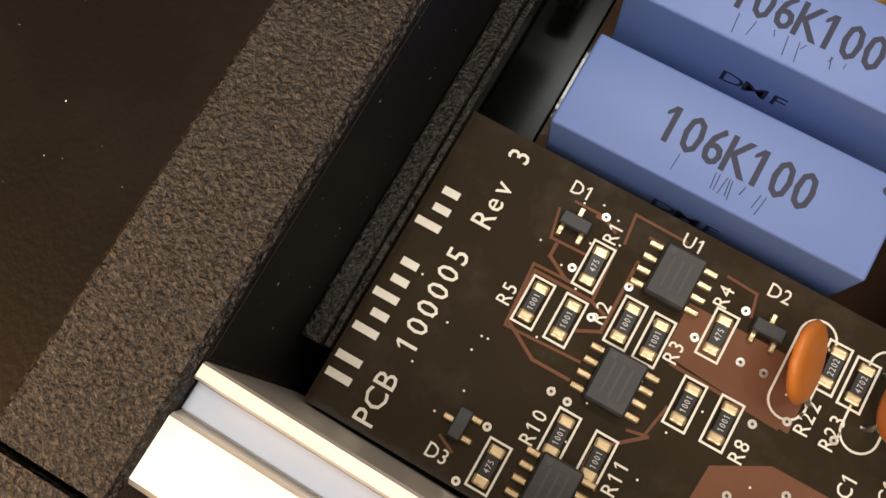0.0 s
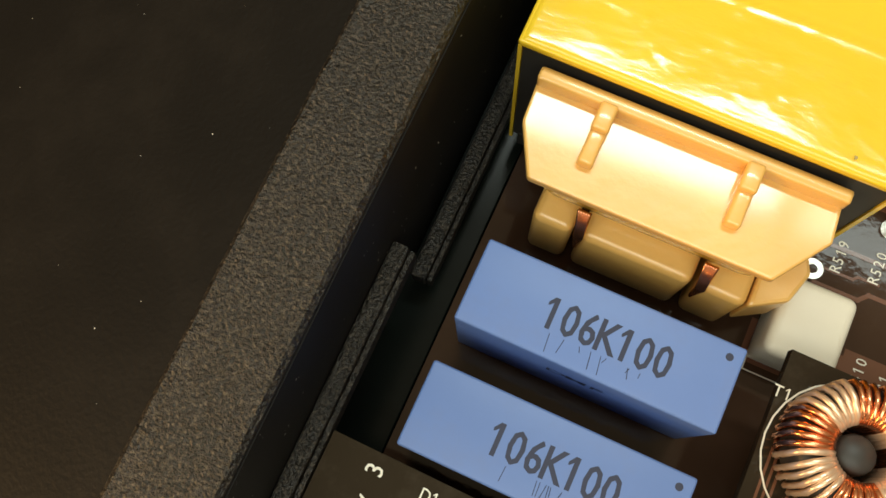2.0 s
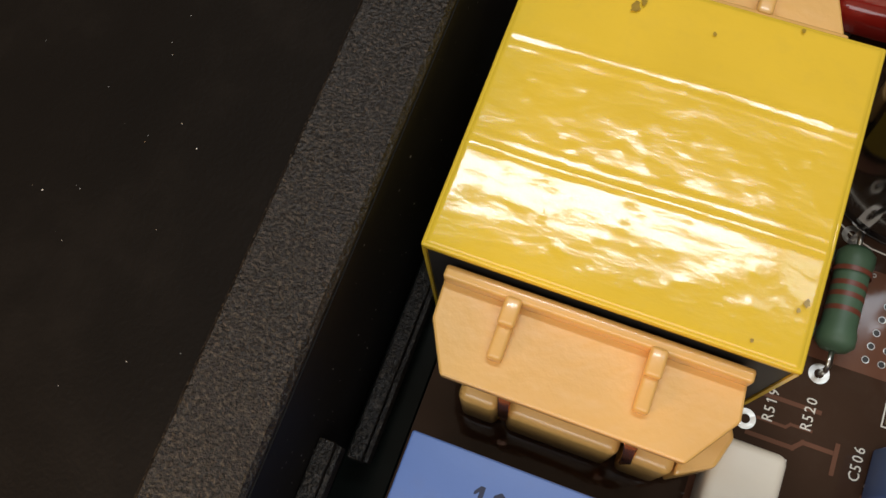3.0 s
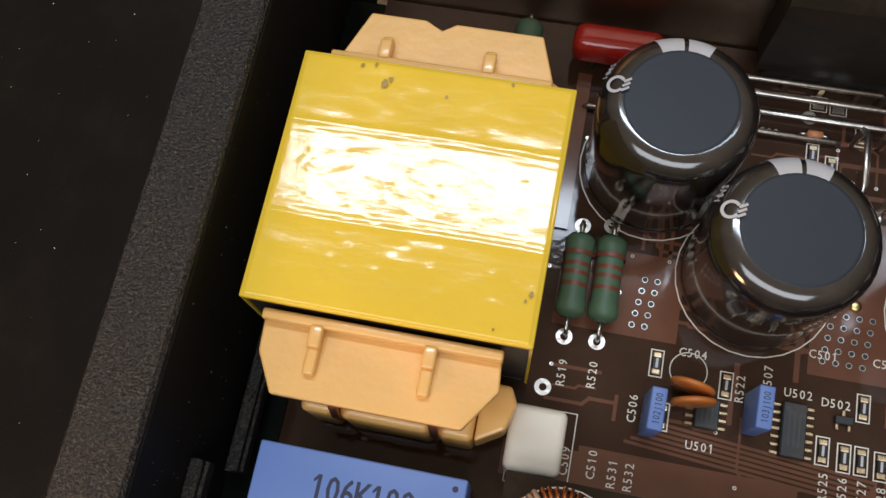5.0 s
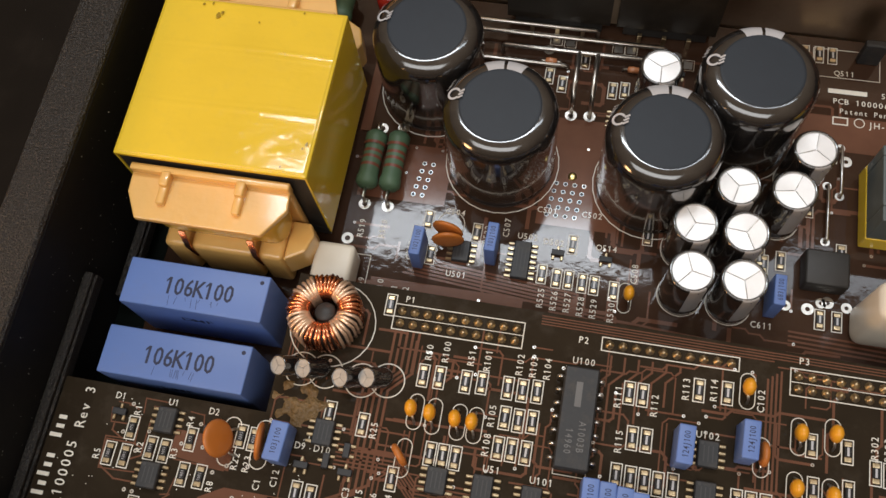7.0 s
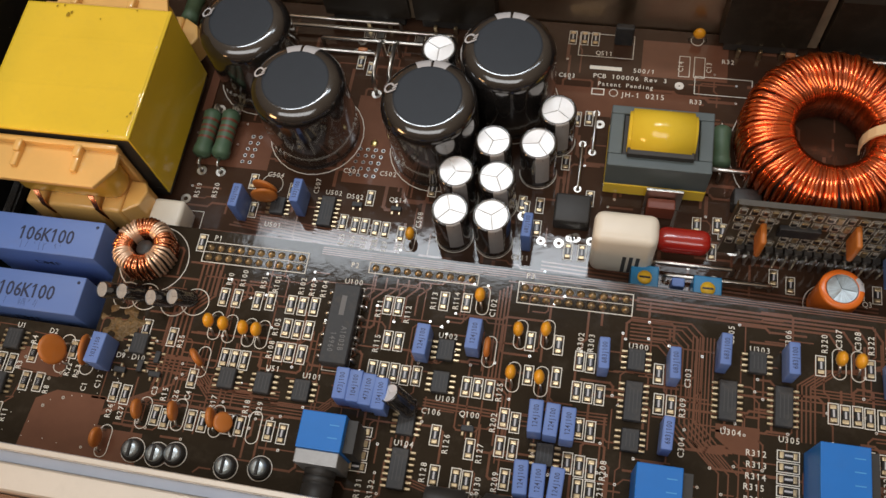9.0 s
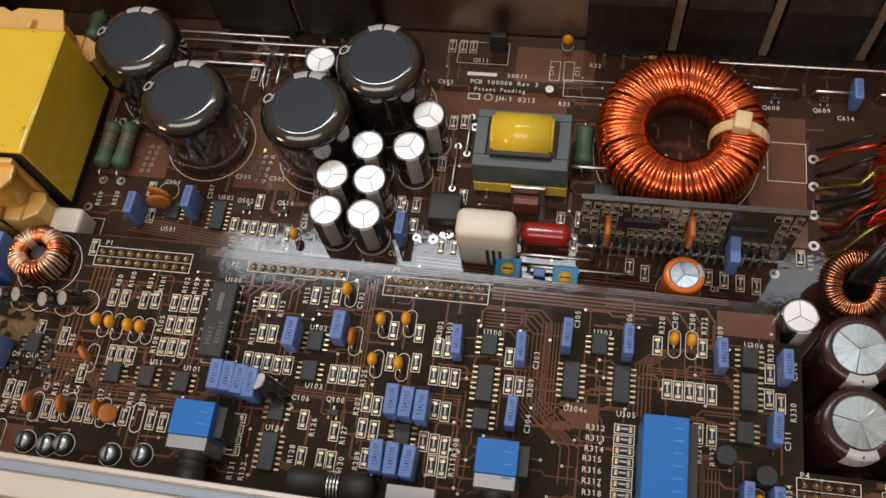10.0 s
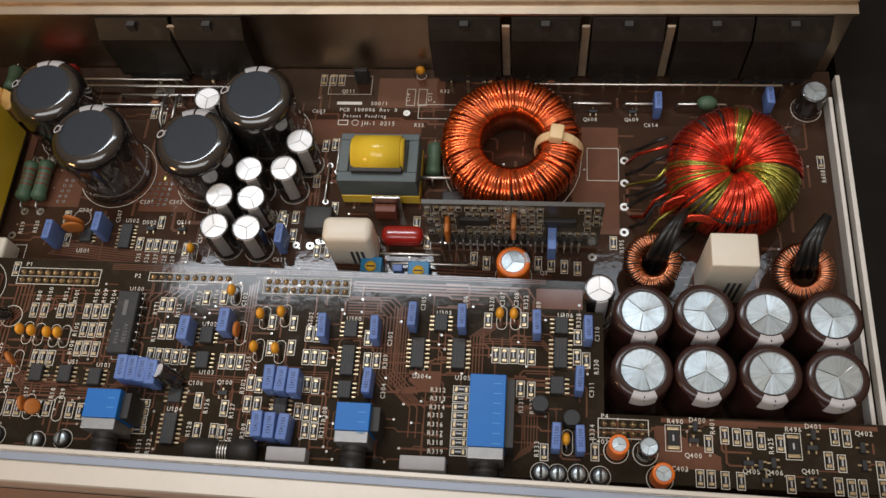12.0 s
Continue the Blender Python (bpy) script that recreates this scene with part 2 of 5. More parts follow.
def extrude_x(profile, x0, x1):
    """A closed profile in y and z drawn from x0 to x1."""
    bm = prism([(y, z) for y, z in profile], x0, x1)
    bmesh.ops.transform(bm, matrix=Matrix(((0, 0, 1, 0), (1, 0, 0, 0), (0, 1, 0, 0), (0, 0, 0, 1))), verts=bm.verts)
    bmesh.ops.recalc_face_normals(bm, faces=bm.faces)
    return bm


def lathe(name, profile, mat, parent=None, n=32, a0=0.0, a1=360.0, label=""):
    """A profile of (radius, height) turned round z; a part of a turn gives a patch."""
    full = a1 - a0 >= 360
    k = n if full else n + 1
    verts, faces = [], []
    for i in range(k):
        a = radians(a0 + (a1 - a0) * i / n)
        verts += [(r * math.cos(a), r * math.sin(a), z) for r, z in profile]
    m = len(profile)
    for i in range(n):
        j = (i + 1) % k
        for q in range(m - 1):
            faces.append((i * m + q, j * m + q, j * m + q + 1, i * m + q + 1))
    return raw(name, verts, faces, mat, parent, True, label)


def tube(points, r, sides=6, closed=False, verts=None, faces=None):
    """A round wire along points, added to verts and faces."""
    verts = [] if verts is None else verts
    faces = [] if faces is None else faces
    base, n = len(verts), len(points)
    pts = [Vector(p) for p in points]
    up = Vector((0.13, 0.31, 0.94))
    for i, p in enumerate(pts):
        a = pts[(i - 1) % n] if closed or i else p
        b = pts[(i + 1) % n] if closed or i < n - 1 else p
        d = (b - a).normalized()
        s = d.cross(up)
        s = s.normalized() if s.length > 1e-4 else Vector((1, 0, 0))
        u = s.cross(d)
        for k in range(sides):
            c = 2 * math.pi * k / sides
            verts.append(tuple(p + (s * math.cos(c) + u * math.sin(c)) * r))
    for i in range(n if closed else n - 1):
        j = (i + 1) % n
        for k in range(sides):
            l = (k + 1) % sides
            faces.append((base + i * sides + k, base + i * sides + l, base + j * sides + l, base + j * sides + k))
    if not closed:
        faces.append(tuple(base + k for k in range(sides))[::-1])
        faces.append(tuple(base + (n - 1) * sides + k for k in range(sides)))
    return verts, faces


def wire(name, points, r, mat, parent=None, sides=6, label=""):
    v, f = tube(points, r, sides)
    return raw(name, v, f, mat, parent, True, label)


GLYPHS = {}
for ch in "0123456789ABCDEFHJKMNOPQRSTUaegintdv/-+":
    c = bpy.data.curves.new("lettering", "FONT")
    c.body, c.size, c.align_x, c.align_y, c.resolution_u, c.offset = ch, 1.43, "CENTER", "BOTTOM_BASELINE", 2, 0.006
    o = bpy.data.objects.new("lettering", c)
    scene.collection.objects.link(o)
    GLYPHS[ch] = o
bpy.context.view_layer.update()
for ch, o in list(GLYPHS.items()):
    me = bpy.data.meshes.new_from_object(o.evaluated_get(bpy.context.evaluated_depsgraph_get()))
    GLYPHS[ch] = ([tuple(v.co) for v in me.vertices], [tuple(p.vertices) for p in me.polygons])
    c = o.data
    bpy.data.objects.remove(o)
    bpy.data.curves.remove(c)
    bpy.data.meshes.remove(me)


# a flag on the figure one
v1, f1 = GLYPHS["1"]
left, top = min(p[0] for p in v1), max(p[1] for p in v1)
v1, f1 = [tuple(p) for p in v1], [tuple(q) for q in f1]
f1.append(tuple(len(v1) + k for k in range(4)))
v1 += [(left, top, 0.0), (left - 0.20, top - 0.20, 0.0), (left - 0.20, top - 0.31, 0.0), (left, top - 0.15, 0.0)]
GLYPHS["1"] = (v1, f1)


def letters(s, x, y, z, h, rz=0.0, wide=0.85, verts=None, faces=None, pitch=0.92):
    """Evenly spaced capitals h high, centred on x and y."""
    c, n = math.cos(radians(rz)), math.sin(radians(rz))
    for i, ch in enumerate(s):
        if ch == " ":
            continue
        v, f = GLYPHS[ch]
        base = len(verts)
        for a, b, _ in v:
            a, b = (a + (i - (len(s) - 1) / 2) * pitch) * h * wide, (b - 0.5) * h
            verts.append((x + a * c - b * n, y + a * n + b * c, z))
        faces.extend(tuple(base + k for k in q) for q in f)


LAYER = [0]


def ribbon(points, w, z, verts, faces):
    """A flat line of width w along points; each stretch lies a hair above the last."""
    for (x0, y0), (x1, y1) in zip(points, points[1:]):
        LAYER[0] = (LAYER[0] + 5) % 13
        zz = z + 0.0004 * LAYER[0]
        d = math.hypot(x1 - x0, y1 - y0) or 1.0
        ux, uy = (x1 - x0) / d * w / 2, (y1 - y0) / d * w / 2
        k = len(verts)
        verts += [(x0 - ux + uy, y0 - uy - ux, zz), (x1 + ux + uy, y1 + uy - ux, zz), (x1 + ux - uy, y1 + uy + ux, zz), (x0 - ux - uy, y0 - uy + ux, zz)]
        faces.append((k, k + 1, k + 2, k + 3))


def ring_line(x, y, r, w, z, verts, faces, n=28, a0=0, a1=360):
    k = len(verts)
    for i in range(n + 1):
        a = radians(a0 + (a1 - a0) * i / n)
        verts += [(x + (r - w / 2) * math.cos(a), y + (r - w / 2) * math.sin(a), z), (x + (r + w / 2) * math.cos(a), y + (r + w / 2) * math.sin(a), z)]
    faces.extend((k + 2 * i, k + 2 * i + 1, k + 2 * i + 3, k + 2 * i + 2) for i in range(n))


def oval_line(x, y, half, r, w, z, verts, faces):
    ring_line(x, y + half, r, w, z, verts, faces, 12, 0, 180)
    ring_line(x, y - half, r, w, z, verts, faces, 12, 180, 360)
    ribbon([(x - r, y - half), (x - r, y + half)], w, z, verts, faces)
    ribbon([(x + r, y - half), (x + r, y + half)], w, z, verts, faces)


def frame_line(x, y, hx, hy, w, z, verts, faces):
    ribbon([(x - hx, y - hy), (x + hx, y - hy), (x + hx, y + hy), (x - hx, y + hy), (x - hx, y - hy)], w, z, verts, faces)

# ---- large structure ----
ZF = 1.73            # top of the raised front board
ground = part("bench_top", box(-32, 48, -30, 32, -6.0, -3.6, 0.2), "table")
tagged(ground, "warm brown wooden bench top under the open case", "bench", kind="structure")

floor_plate = part("floor", box(-7.4, 27.0, -6.4, 12.0, -1.2, -0.9), "case_in")
tagged(floor_plate, "black metal base plate of the open case", "base plate", kind="structure")

wall_w = new("wall_west")
tagged(wall_w, "black end cap with a textured rim and smooth sloping outer side", "case wall", kind="structure")
part("rim", extrude_y([(-7.49, 3.70), (-7.44, 3.76), (-6.57, 3.76), (-6.52, 3.70), (-6.52, -0.9), (-7.49, -0.9)], -6.62, 12.0), "case_rim", wall_w)
part("rim_end", extrude_y([(-7.49, 3.70), (-7.44, 3.76), (-6.57, 3.76), (-6.52, 3.70), (-6.52, -0.9), (-7.49, -0.9)], -9.0, -6.68), "case_rim", wall_w)
part("side_panel", extrude_y([(-7.50, 3.58), (-14.5, 1.9), (-16.0, -3.6), (-7.50, -3.6)], -6.64, 12.0), "case_side", wall_w)
part("side_panel_end", extrude_y([(-7.50, 3.58), (-14.5, 1.9), (-16.0, -3.6), (-7.50, -3.6)], -9.0, -6.70), "case_side", wall_w)
part("inner_lining", box(-6.517, -6.505, -5.5, 8.6, -0.9, 3.62), "case_in", wall_w)
part("low_strip", box(-6.50, -5.80, -5.3, 8.5, -0.5, -0.04, 0.02), "case_low", wall_w)
for x0, x1, y0, y1, z0, z1, where in ((-6.495, -6.22, -5.05, -0.36, 1.50, 1.86, "lying along"), (-6.36, -6.08, -0.43, 5.4, 0.25, 0.60, "set low on")):
    g = thing("gasket_strip", "black textured rubber strip %s the case wall" % where, "gasket", x=x0, y=y0)
    part("strip", box(0.0, x1 - x0 - 0.075, 0.0, y1 - y0, z0, z1, 0.03), "case_rim", g)
    part("lip", box(x1 - x0 - 0.065, x1 - x0, 0.02, y1 - y0 - 0.02, z0, z1 - 0.07, 0.015), "case_rim", g)

wall_n = new("wall_north")
tagged(wall_n, "raw aluminium heat sink wall with a ridged top", "heat sink", kind="structure")
part("plate", extrude_x([(8.62, -0.9), (8.62, 2.75), (8.56, 2.80), (8.56, 2.90), (8.62, 2.95), (8.62, 3.10), (8.36, 3.12), (8.36, 3.22), (8.70, 3.25), (8.70, 3.40), (9.4, 3.40), (9.4, -0.9)], -6.4, 24.95), "alu", wall_n)
part("top_rib", extrude_x([(9.41, 3.0), (9.41, 3.46), (9.55, 3.46), (9.60, 3.30), (12.0, 3.30), (12.0, 3.0)], -6.4, 25.4), "alu", wall_n)
part("base_lip", box(-6.0, 24.8, 8.30, 8.615, -0.85, -0.10), "alu", wall_n)

rail = new("wall_south")
tagged(rail, "bright machined aluminium front rail with a stepped groove", "rail", kind="structure")
RAIL = [(0.0, -4.6), (0.0, 0.0), (-0.02, 0.03), (-0.11, 0.03), (-0.13, 0.0), (-0.13, -0.10), (-0.36, -0.12), (-0.38, 0.0), (-0.41, 0.03), (-0.87, 0.03), (-0.91, -0.01), (-0.92, -0.4), (-0.88, -0.5), (-0.9, -4.6)]
ext = part("extrusion", extrude_x(RAIL, 0.0, 34.0), "alu_bright", rail)
ext.matrix_basis = at(-6.505, -5.54, 3.66, -1.0)
# strip added to carry the groove's painted blue-grey reflection
strip = part("groove_strip", box(0.0, 34.0, -0.352, -0.135, -0.13, -0.085, 0.01, 1), "groove_sheen", rail, "recessed strip with a blue-grey reflection painted in its colour")
strip.matrix_basis = at(-6.505, -5.54, 3.66, -1.0)
pan = part("outer_panel", extrude_x([(-0.91, -1.2), (-2.8, -1.4), (-3.0, -7.2), (-0.91, -7.2)], 0.0, 34.0), "table", rail)
pan.matrix_basis = at(-6.505, -5.54, 3.66, -1.0)

wall_e = new("wall_east")
tagged(wall_e, "thin cream metal strips and a black end plate", "case wall", kind="structure")
part("inner_strip", box(24.72, 24.84, -3.6, 7.2, -0.05, 0.55, 0.02), "ceramic", wall_e)
part("outer_strip", box(25.10, 25.24, -3.9, 8.2, -0.05, 0.35, 0.02), "ceramic", wall_e)
part("end_plate", box(25.26, 40.0, -9.0, 12.0, -3.6, 0.05), "case_side", wall_e)

main_board = new("main_board")
tagged(main_board, "brown glossy printed circuit board with pale legend", "circuit board", kind="structure")
part("laminate", box(-5.78, 25.05, -5.3, 8.58, -0.16, 0.0), "mask_main", main_board)

front_board = new("front_board")
tagged(front_board, "raised dark olive circuit board crowded with small parts", "circuit board", kind="structure")
FB = [(-6.20, -5.52), (-6.20, -2.50), (-2.06, -2.54), (-2.06, 0.33), (4.0, 0.27), (11.0, 0.17), (16.95, 0.05), (16.95, -0.85), (17.42, -0.90), (17.42, -3.74), (24.75, -3.72), (24.75, -5.52)]
part("laminate", prism(FB, ZF - 0.16, ZF), "mask_front", front_board)

# legend and copper of both boards gather here
HOLE, FHOLE = ([], []), ([], [])
INK, COP, INKM, COPM, PAD, PADM = ([], []), ([], []), ([], []), ([], []), ([], []), ([], [])
ZI, ZC = ZF + 0.010, ZF + 0.004


def pour(poly, z, store):
    k = len(store[0])
    store[0].extend((x, y, z) for x, y in poly)
    store[1].append(tuple(range(k, k + len(poly))))


# ---- chip parts ----
def chip_resistor(value, long=0.30, wide=0.13):
    o = thing("chip_resistor", "small dark chip resistor with tinned ends on the board", "resistor", "chip resistors")
    part("body", box(-wide / 2, wide / 2, -long / 2 + 0.05, long / 2 - 0.05, 0.005, 0.06, 0.006, 1), "chip", o)
    for s in (-1, 1):
        y0, y1 = sorted((s * (long / 2 - 0.06), s * (long / 2 + 0.035)))
        part("terminal", box(-wide / 2 - 0.005, wide / 2 + 0.005, y0, y1, 0.0, 0.062, 0.02, 2), "gold", o)
    v, f = [], []
    if value:
        letters(value, 0, 0, 0.0605, 0.055, 90, 0.8, v, f)
    else:
        ribbon([(0.0, -0.06), (0.0, 0.06)], 0.04, 0.0605, v, f)
    raw("marking", v, f, "print_grey", o)
    return o


def soic(pins, n_label, long, wide=0.38):
    o = thing("chip", n_label, "integrated circuit", "integrated circuits")
    bm = box(-wide / 2, wide / 2, -long / 2, long / 2, 0.02, 0.16, 0.02, 1)
    part("body", bm, "epoxy", o)
    for s in (-1, 1):
        for i in range(pins // 2):
            y = (i - (pins / 2 - 1) / 2) * 0.127
            bm = box(min(s * wide / 2, s * (wide / 2 + 0.14)), max(s * wide / 2, s * (wide / 2 + 0.14)), y - 0.030, y + 0.030, 0.0, 0.055, 0.012, 1)
            part("pin", bm, "gold", o)
    v, f = [], []
    for k in (-1, 0, 1):
        ribbon([(0.08 * k, -long * 0.28), (0.08 * k, long * 0.28)], 0.022, 0.1605, v, f)
    raw("marking", v, f, "mark", o)
    ring = lathe("dot", [(0.001, 0.1608), (0.03, 0.1608)], "mark", o, 10)
    ring.matrix_basis = at(-wide * 0.3, long * 0.38)
    return o


def sot():
    o = thing("transistor", "tiny three-legged transistor on the board", "transistor", "tiny transistors")
    part("body", box(-0.14, 0.14, -0.065, 0.065, 0.02, 0.10, 0.012, 1), "epoxy", o)
    for x, y in ((-0.095, -0.11), (0.095, -0.11), (0.0, 0.11)):
        part("pin", box(x - 0.03, x + 0.03, y - 0.055, y + 0.055, 0.0, 0.045, 0.012, 1), "gold", o)
    return o


copies = []
R_VALUES = {v: None for v in ("", "1001", "475", "2202", "4702")}


def put(proto, x, y, z, rz=0.0):
    """A copy of a prototype; the first call moves the prototype itself."""
    if "laid" not in proto:
        proto["laid"] = 1
        proto.matrix_world = at(x, y, z, rz)
        return proto
    copies.append(copy_thing(proto, at(x, y, z, rz)))
    return copies[-1]


def resistors(spots, value="", z=ZF, rz=0.0, ink=None):
    if R_VALUES[value] is None:
        R_VALUES[value] = chip_resistor(value)
    ink = ink or INK
    for x, y in spots:
        put(R_VALUES[value], x, y, z, rz + random.uniform(-2, 2))
        hx, hy = (0.10, 0.22) if rz == 0 else (0.22, 0.10)
        frame_line(x, y, hx, hy, 0.020, z + 0.010, *ink)


resistors([(-4.57, -3.27), (-3.37, -3.29), (-4.54, -5.22)], "475")
resistors([(-4.88, -3.81), (-4.56, -3.81), (-4.10, -3.58), (-3.82, -3.59), (-3.35, -3.95), (-3.01, -3.94), (-4.15, -4.71), (-3.79, -4.73)], "1001")
resistors([(-2.42, -3.07)], "2202")
resistors([(-2.16, -3.09)], "4702")
resistors([(0.80, -1.35), (1.12, -1.34), (1.63, -1.34), (1.94, -1.31), (2.44, -1.33), (2.72, -1.33), (3.00, -1.31), (2.47, -1.90), (2.73, -1.91), (2.99, -1.89),
           (2.43, -2.48), (2.68, -2.47), (2.95, -2.48), (-0.16, -2.47), (-0.83, -2.35), (-1.14, -3.92), (-0.86, -3.94), (1.20, -2.79), (1.44, -2.79), (1.68, -2.79), (0.58, -3.36)])
resistors([(-0.03, -4.30), (0.22, -4.35), (0.81, -4.29), (1.09, -4.30), (1.64, -4.26), (2.62, -4.28), (2.93, -4.30), (1.94, -4.26), (-0.10, 0.0 - 0.05)])
resistors([(4.70, -1.05), (4.95, -1.05), (4.84, -1.88), (5.10, -1.88), (4.62, -2.60), (4.88, -2.61), (5.13, -2.61), (5.38, -2.63), (5.64, -2.61), (5.97, -0.79), (6.49, -0.76),
           (6.77, -2.70), (7.02, -2.70), (7.28, -2.70), (8.03, -1.48), (8.66, -1.49), (8.08, -2.26), (8.69, -2.22), (9.15, -1.79), (9.39, -1.80), (9.15, -2.48), (9.40, -2.48), (9.65, -2.49)])
resistors([(6.27, -3.85), (7.04, -4.04), (7.68, -3.28), (7.93, -3.34), (7.67, -3.89), (7.95, -3.91), (6.38, -4.70), (6.84, -4.70), (7.08, -4.72), (7.86, -4.56), (9.28, -3.27), (9.53, -3.30),
           (9.12, -4.03), (9.37, -4.06), (9.62, -4.09), (9.38, -4.54), (9.63, -4.56)])
resistors([(10.86, -1.85), (10.90, -2.51), (11.16, -2.51), (14.22, -1.21), (15.23, -1.17), (14.47, -2.22), (14.71, -2.23), (14.96, -2.22), (15.20, -2.23), (15.46, -2.24),
           (16.72, -1.62), (16.70, -2.20), (16.95, -2.28), (15.18, -3.15), (15.47, -3.17), (15.85, -4.84), (17.17, -4.78)])
resistors([(20.10, -4.42), (20.52, -4.18), (20.83, -4.21), (21.12, -4.24), (21.44, -4.28), (21.92, -4.33), (23.30, -4.09), (23.60, -4.12), (23.09, -4.71), (23.41, -4.77),
           (19.84, -5.32), (20.12, -5.32), (20.47, -5.34), (20.86, -5.34), (22.10, -5.36), (23.27, -5.36), (23.58, -5.38), (23.86, -5.38), (24.35, -4.9), (24.35, -5.36)])
resistors([(4.67, -3.99), (4.67, -4.25), (4.67, -4.50), (4.69, -4.75)], rz=90)
resistors([(13.58, -3.24 - 0.243 * i) for i in range(8)], rz=90)
resistors([(1.16, 2.42), (0.03, 2.58), (0.22, 1.74), (2.72, 1.67), (3.05, 1.62), (3.31, 1.62), (3.61, 1.59), (3.87, 1.58), (4.30, 1.51), (3.30, 2.45), (3.72, 6.47), (4.00, 6.51),
           (2.20, 6.68), (2.53, 6.49), (8.05, 8.1), (8.38, 8.1), (8.68, 8.1), (17.9, 2.1), (24.42, 5.1), (7.75, 2.1), (12.35, 2.55)], z=0.0, ink=INKM)
BIG_R = chip_resistor("", 0.52, 0.30)
BIG_R["label"] = "large black power chip resistor on the board"
for x, y in ((19.20, -4.31), (22.24, -4.39)):
    put(BIG_R, x, y, ZF)
    frame_line(x, y, 0.20, 0.34, 0.016, ZI, *INK)

S8 = soic(8, "black eight-pin chip soldered flat on the board", 0.49)
for x, y in ((-3.92, -3.03), (-3.95, -4.08), (-4.01, -5.12), (1.41, -3.26), (2.26, -3.26), (3.16, -3.31), (6.20, -1.96), (6.20, -2.70), (8.63, -3.95), (5.61, -3.72), (10.36, -1.63),
             (10.36, -3.39), (12.90, -1.35), (16.27, -1.32), (16.17, -3.04), (-0.85, -2.75)):
    put(S8, x, y, ZF)
for x, y in ((0.89, 1.90), (3.98, 5.69)):
    put(S8, x, y, 0.0)
S14 = soic(14, "long black fourteen-pin chip soldered flat on the board", 0.87)
for x, y in ((5.61, -4.68), (10.36, -2.55), (12.31, -2.26), (13.45, -2.24), (16.25, -2.12)):
    put(S14, x, y, ZF)
put(S14, 2.23, 1.89, 0.0)
SOT = sot()
for x, y in ((-4.89, -3.01), (-3.02, -3.05), (-4.92, -5.03), (19.77, -3.99), (19.72, -4.36), (22.76, -4.07), (22.70, -4.41), (21.07, -4.88), (21.37, -4.92), (21.70, -4.85), (23.95, -4.35),
             (23.95, -4.80), (22.5, -5.3), (22.8, -5.3), (21.5, -5.3), (6.94, -3.62), (-0.70, -3.25), (-1.15, -3.40), (-0.35, -3.00), (-0.30, -3.40)):
    put(SOT, x, y, ZF, random.choice((0, 90)))
for x, y in ((4.05, 2.20), (3.0, 2.2), (4.6, 5.2), (17.3, 6.9), (18.6, 6.9), (5.2, 7.1)):
    put(SOT, x, y, 0.0)


# ---- through-hole dual-row chip ----
def dip_chip():
    o = thing("dip_chip", "long black chip with bent through-hole legs and grey print", "integrated circuit")
    part("body", box(-0.32, 0.32, -0.95, 0.95, 0.06, 0.40, 0.03, 1), "epoxy", o)
    for s in (-1, 1):
        for i in range(7):
            y = (i - 3) * 0.254
            wire("pin", [(s * 0.32, y, 0.24), (s * 0.40, y, 0.24), (s * 0.42, y, 0.18), (s * 0.42, y, -0.02)], 0.038, "tin", o)
    v, f = [], []
    letters("14960", -0.10, -0.45, 0.4005, 0.13, 270, 0.8, v, f)
    letters("A1003B", 0.12, -0.35, 0.4005, 0.13, 270, 0.8, v, f)
    ribbon([(-0.02, 0.25), (-0.02, 0.60)], 0.12, 0.4005, v, f)
    raw("marking", v, f, "chip_print", o)
    return o


put(dip_chip(), 3.78, -1.74, ZF)
frame_line(3.78, -1.74, 0.30, 1.02, 0.016, ZI, *INK)


# ---- film capacitors ----
def film_box(name, w, d, h, text, text_h, label, group, lean=0.0, rotate_text=0.0):
    """A blue boxed capacitor: w along x, d along y; the print lies on the top."""
    o = thing(name, label, "capacitor", group)
    part("shell", box(-w / 2, w / 2, -d / 2, d / 2, 0.05, h, 0.03, 3), "film", o)
    part("base_resin", box(-w / 2 + 0.02, w / 2 - 0.02, -d / 2 + 0.02, d / 2 - 0.02, 0.0, 0.05), "film_fill", o)
    v, f = [], []
    for k in ((-1, 1) if w > 1 else (0,)):
        letters(text, 0.006 * k, 0, h + 0.0014 + 0.0006 * k, text_h, rotate_text, 0.77 if w > 1 else 0.78, v, f, 0.755 if w > 1 else 0.80)
    raw("print", v, f, "stamp", o).location.x = 0.0009 if w > 1 else 0.0
    return o


for y in (-1.865, -0.415):
    c = film_box("film_capacitor", 2.97, 0.965, 2.0, "106K100", 0.36, "large blue box capacitor with dark printed value", "large blue capacitors")
    c.matrix_world = at(-4.03, y, 0.0)
    pv, pf = [], []
    ring_line(1.33, 0.33, 0.022, 0.044, 2.0012, pv, pf, 10)
    for k in range(9):
        x = random.uniform(-0.5, 0.6)
        ribbon([(x, -0.22), (x + random.uniform(-0.03, 0.03), -0.22 - random.uniform(0.05, 0.2))], 0.008, 2.0012, pv, pf)
    raw("stamp_dot", pv, pf, "stamp", c)
    sv, sf = [], []
    letters("DMF", -0.2, 0, 0, 0.2, 0, 1.3, sv, sf)
    side = raw("side_print", sv, sf, "stamp", c)
    side.matrix_basis = at(0.2, -0.4865, 1.35, 0, 90)
SMALL_FILM = {}


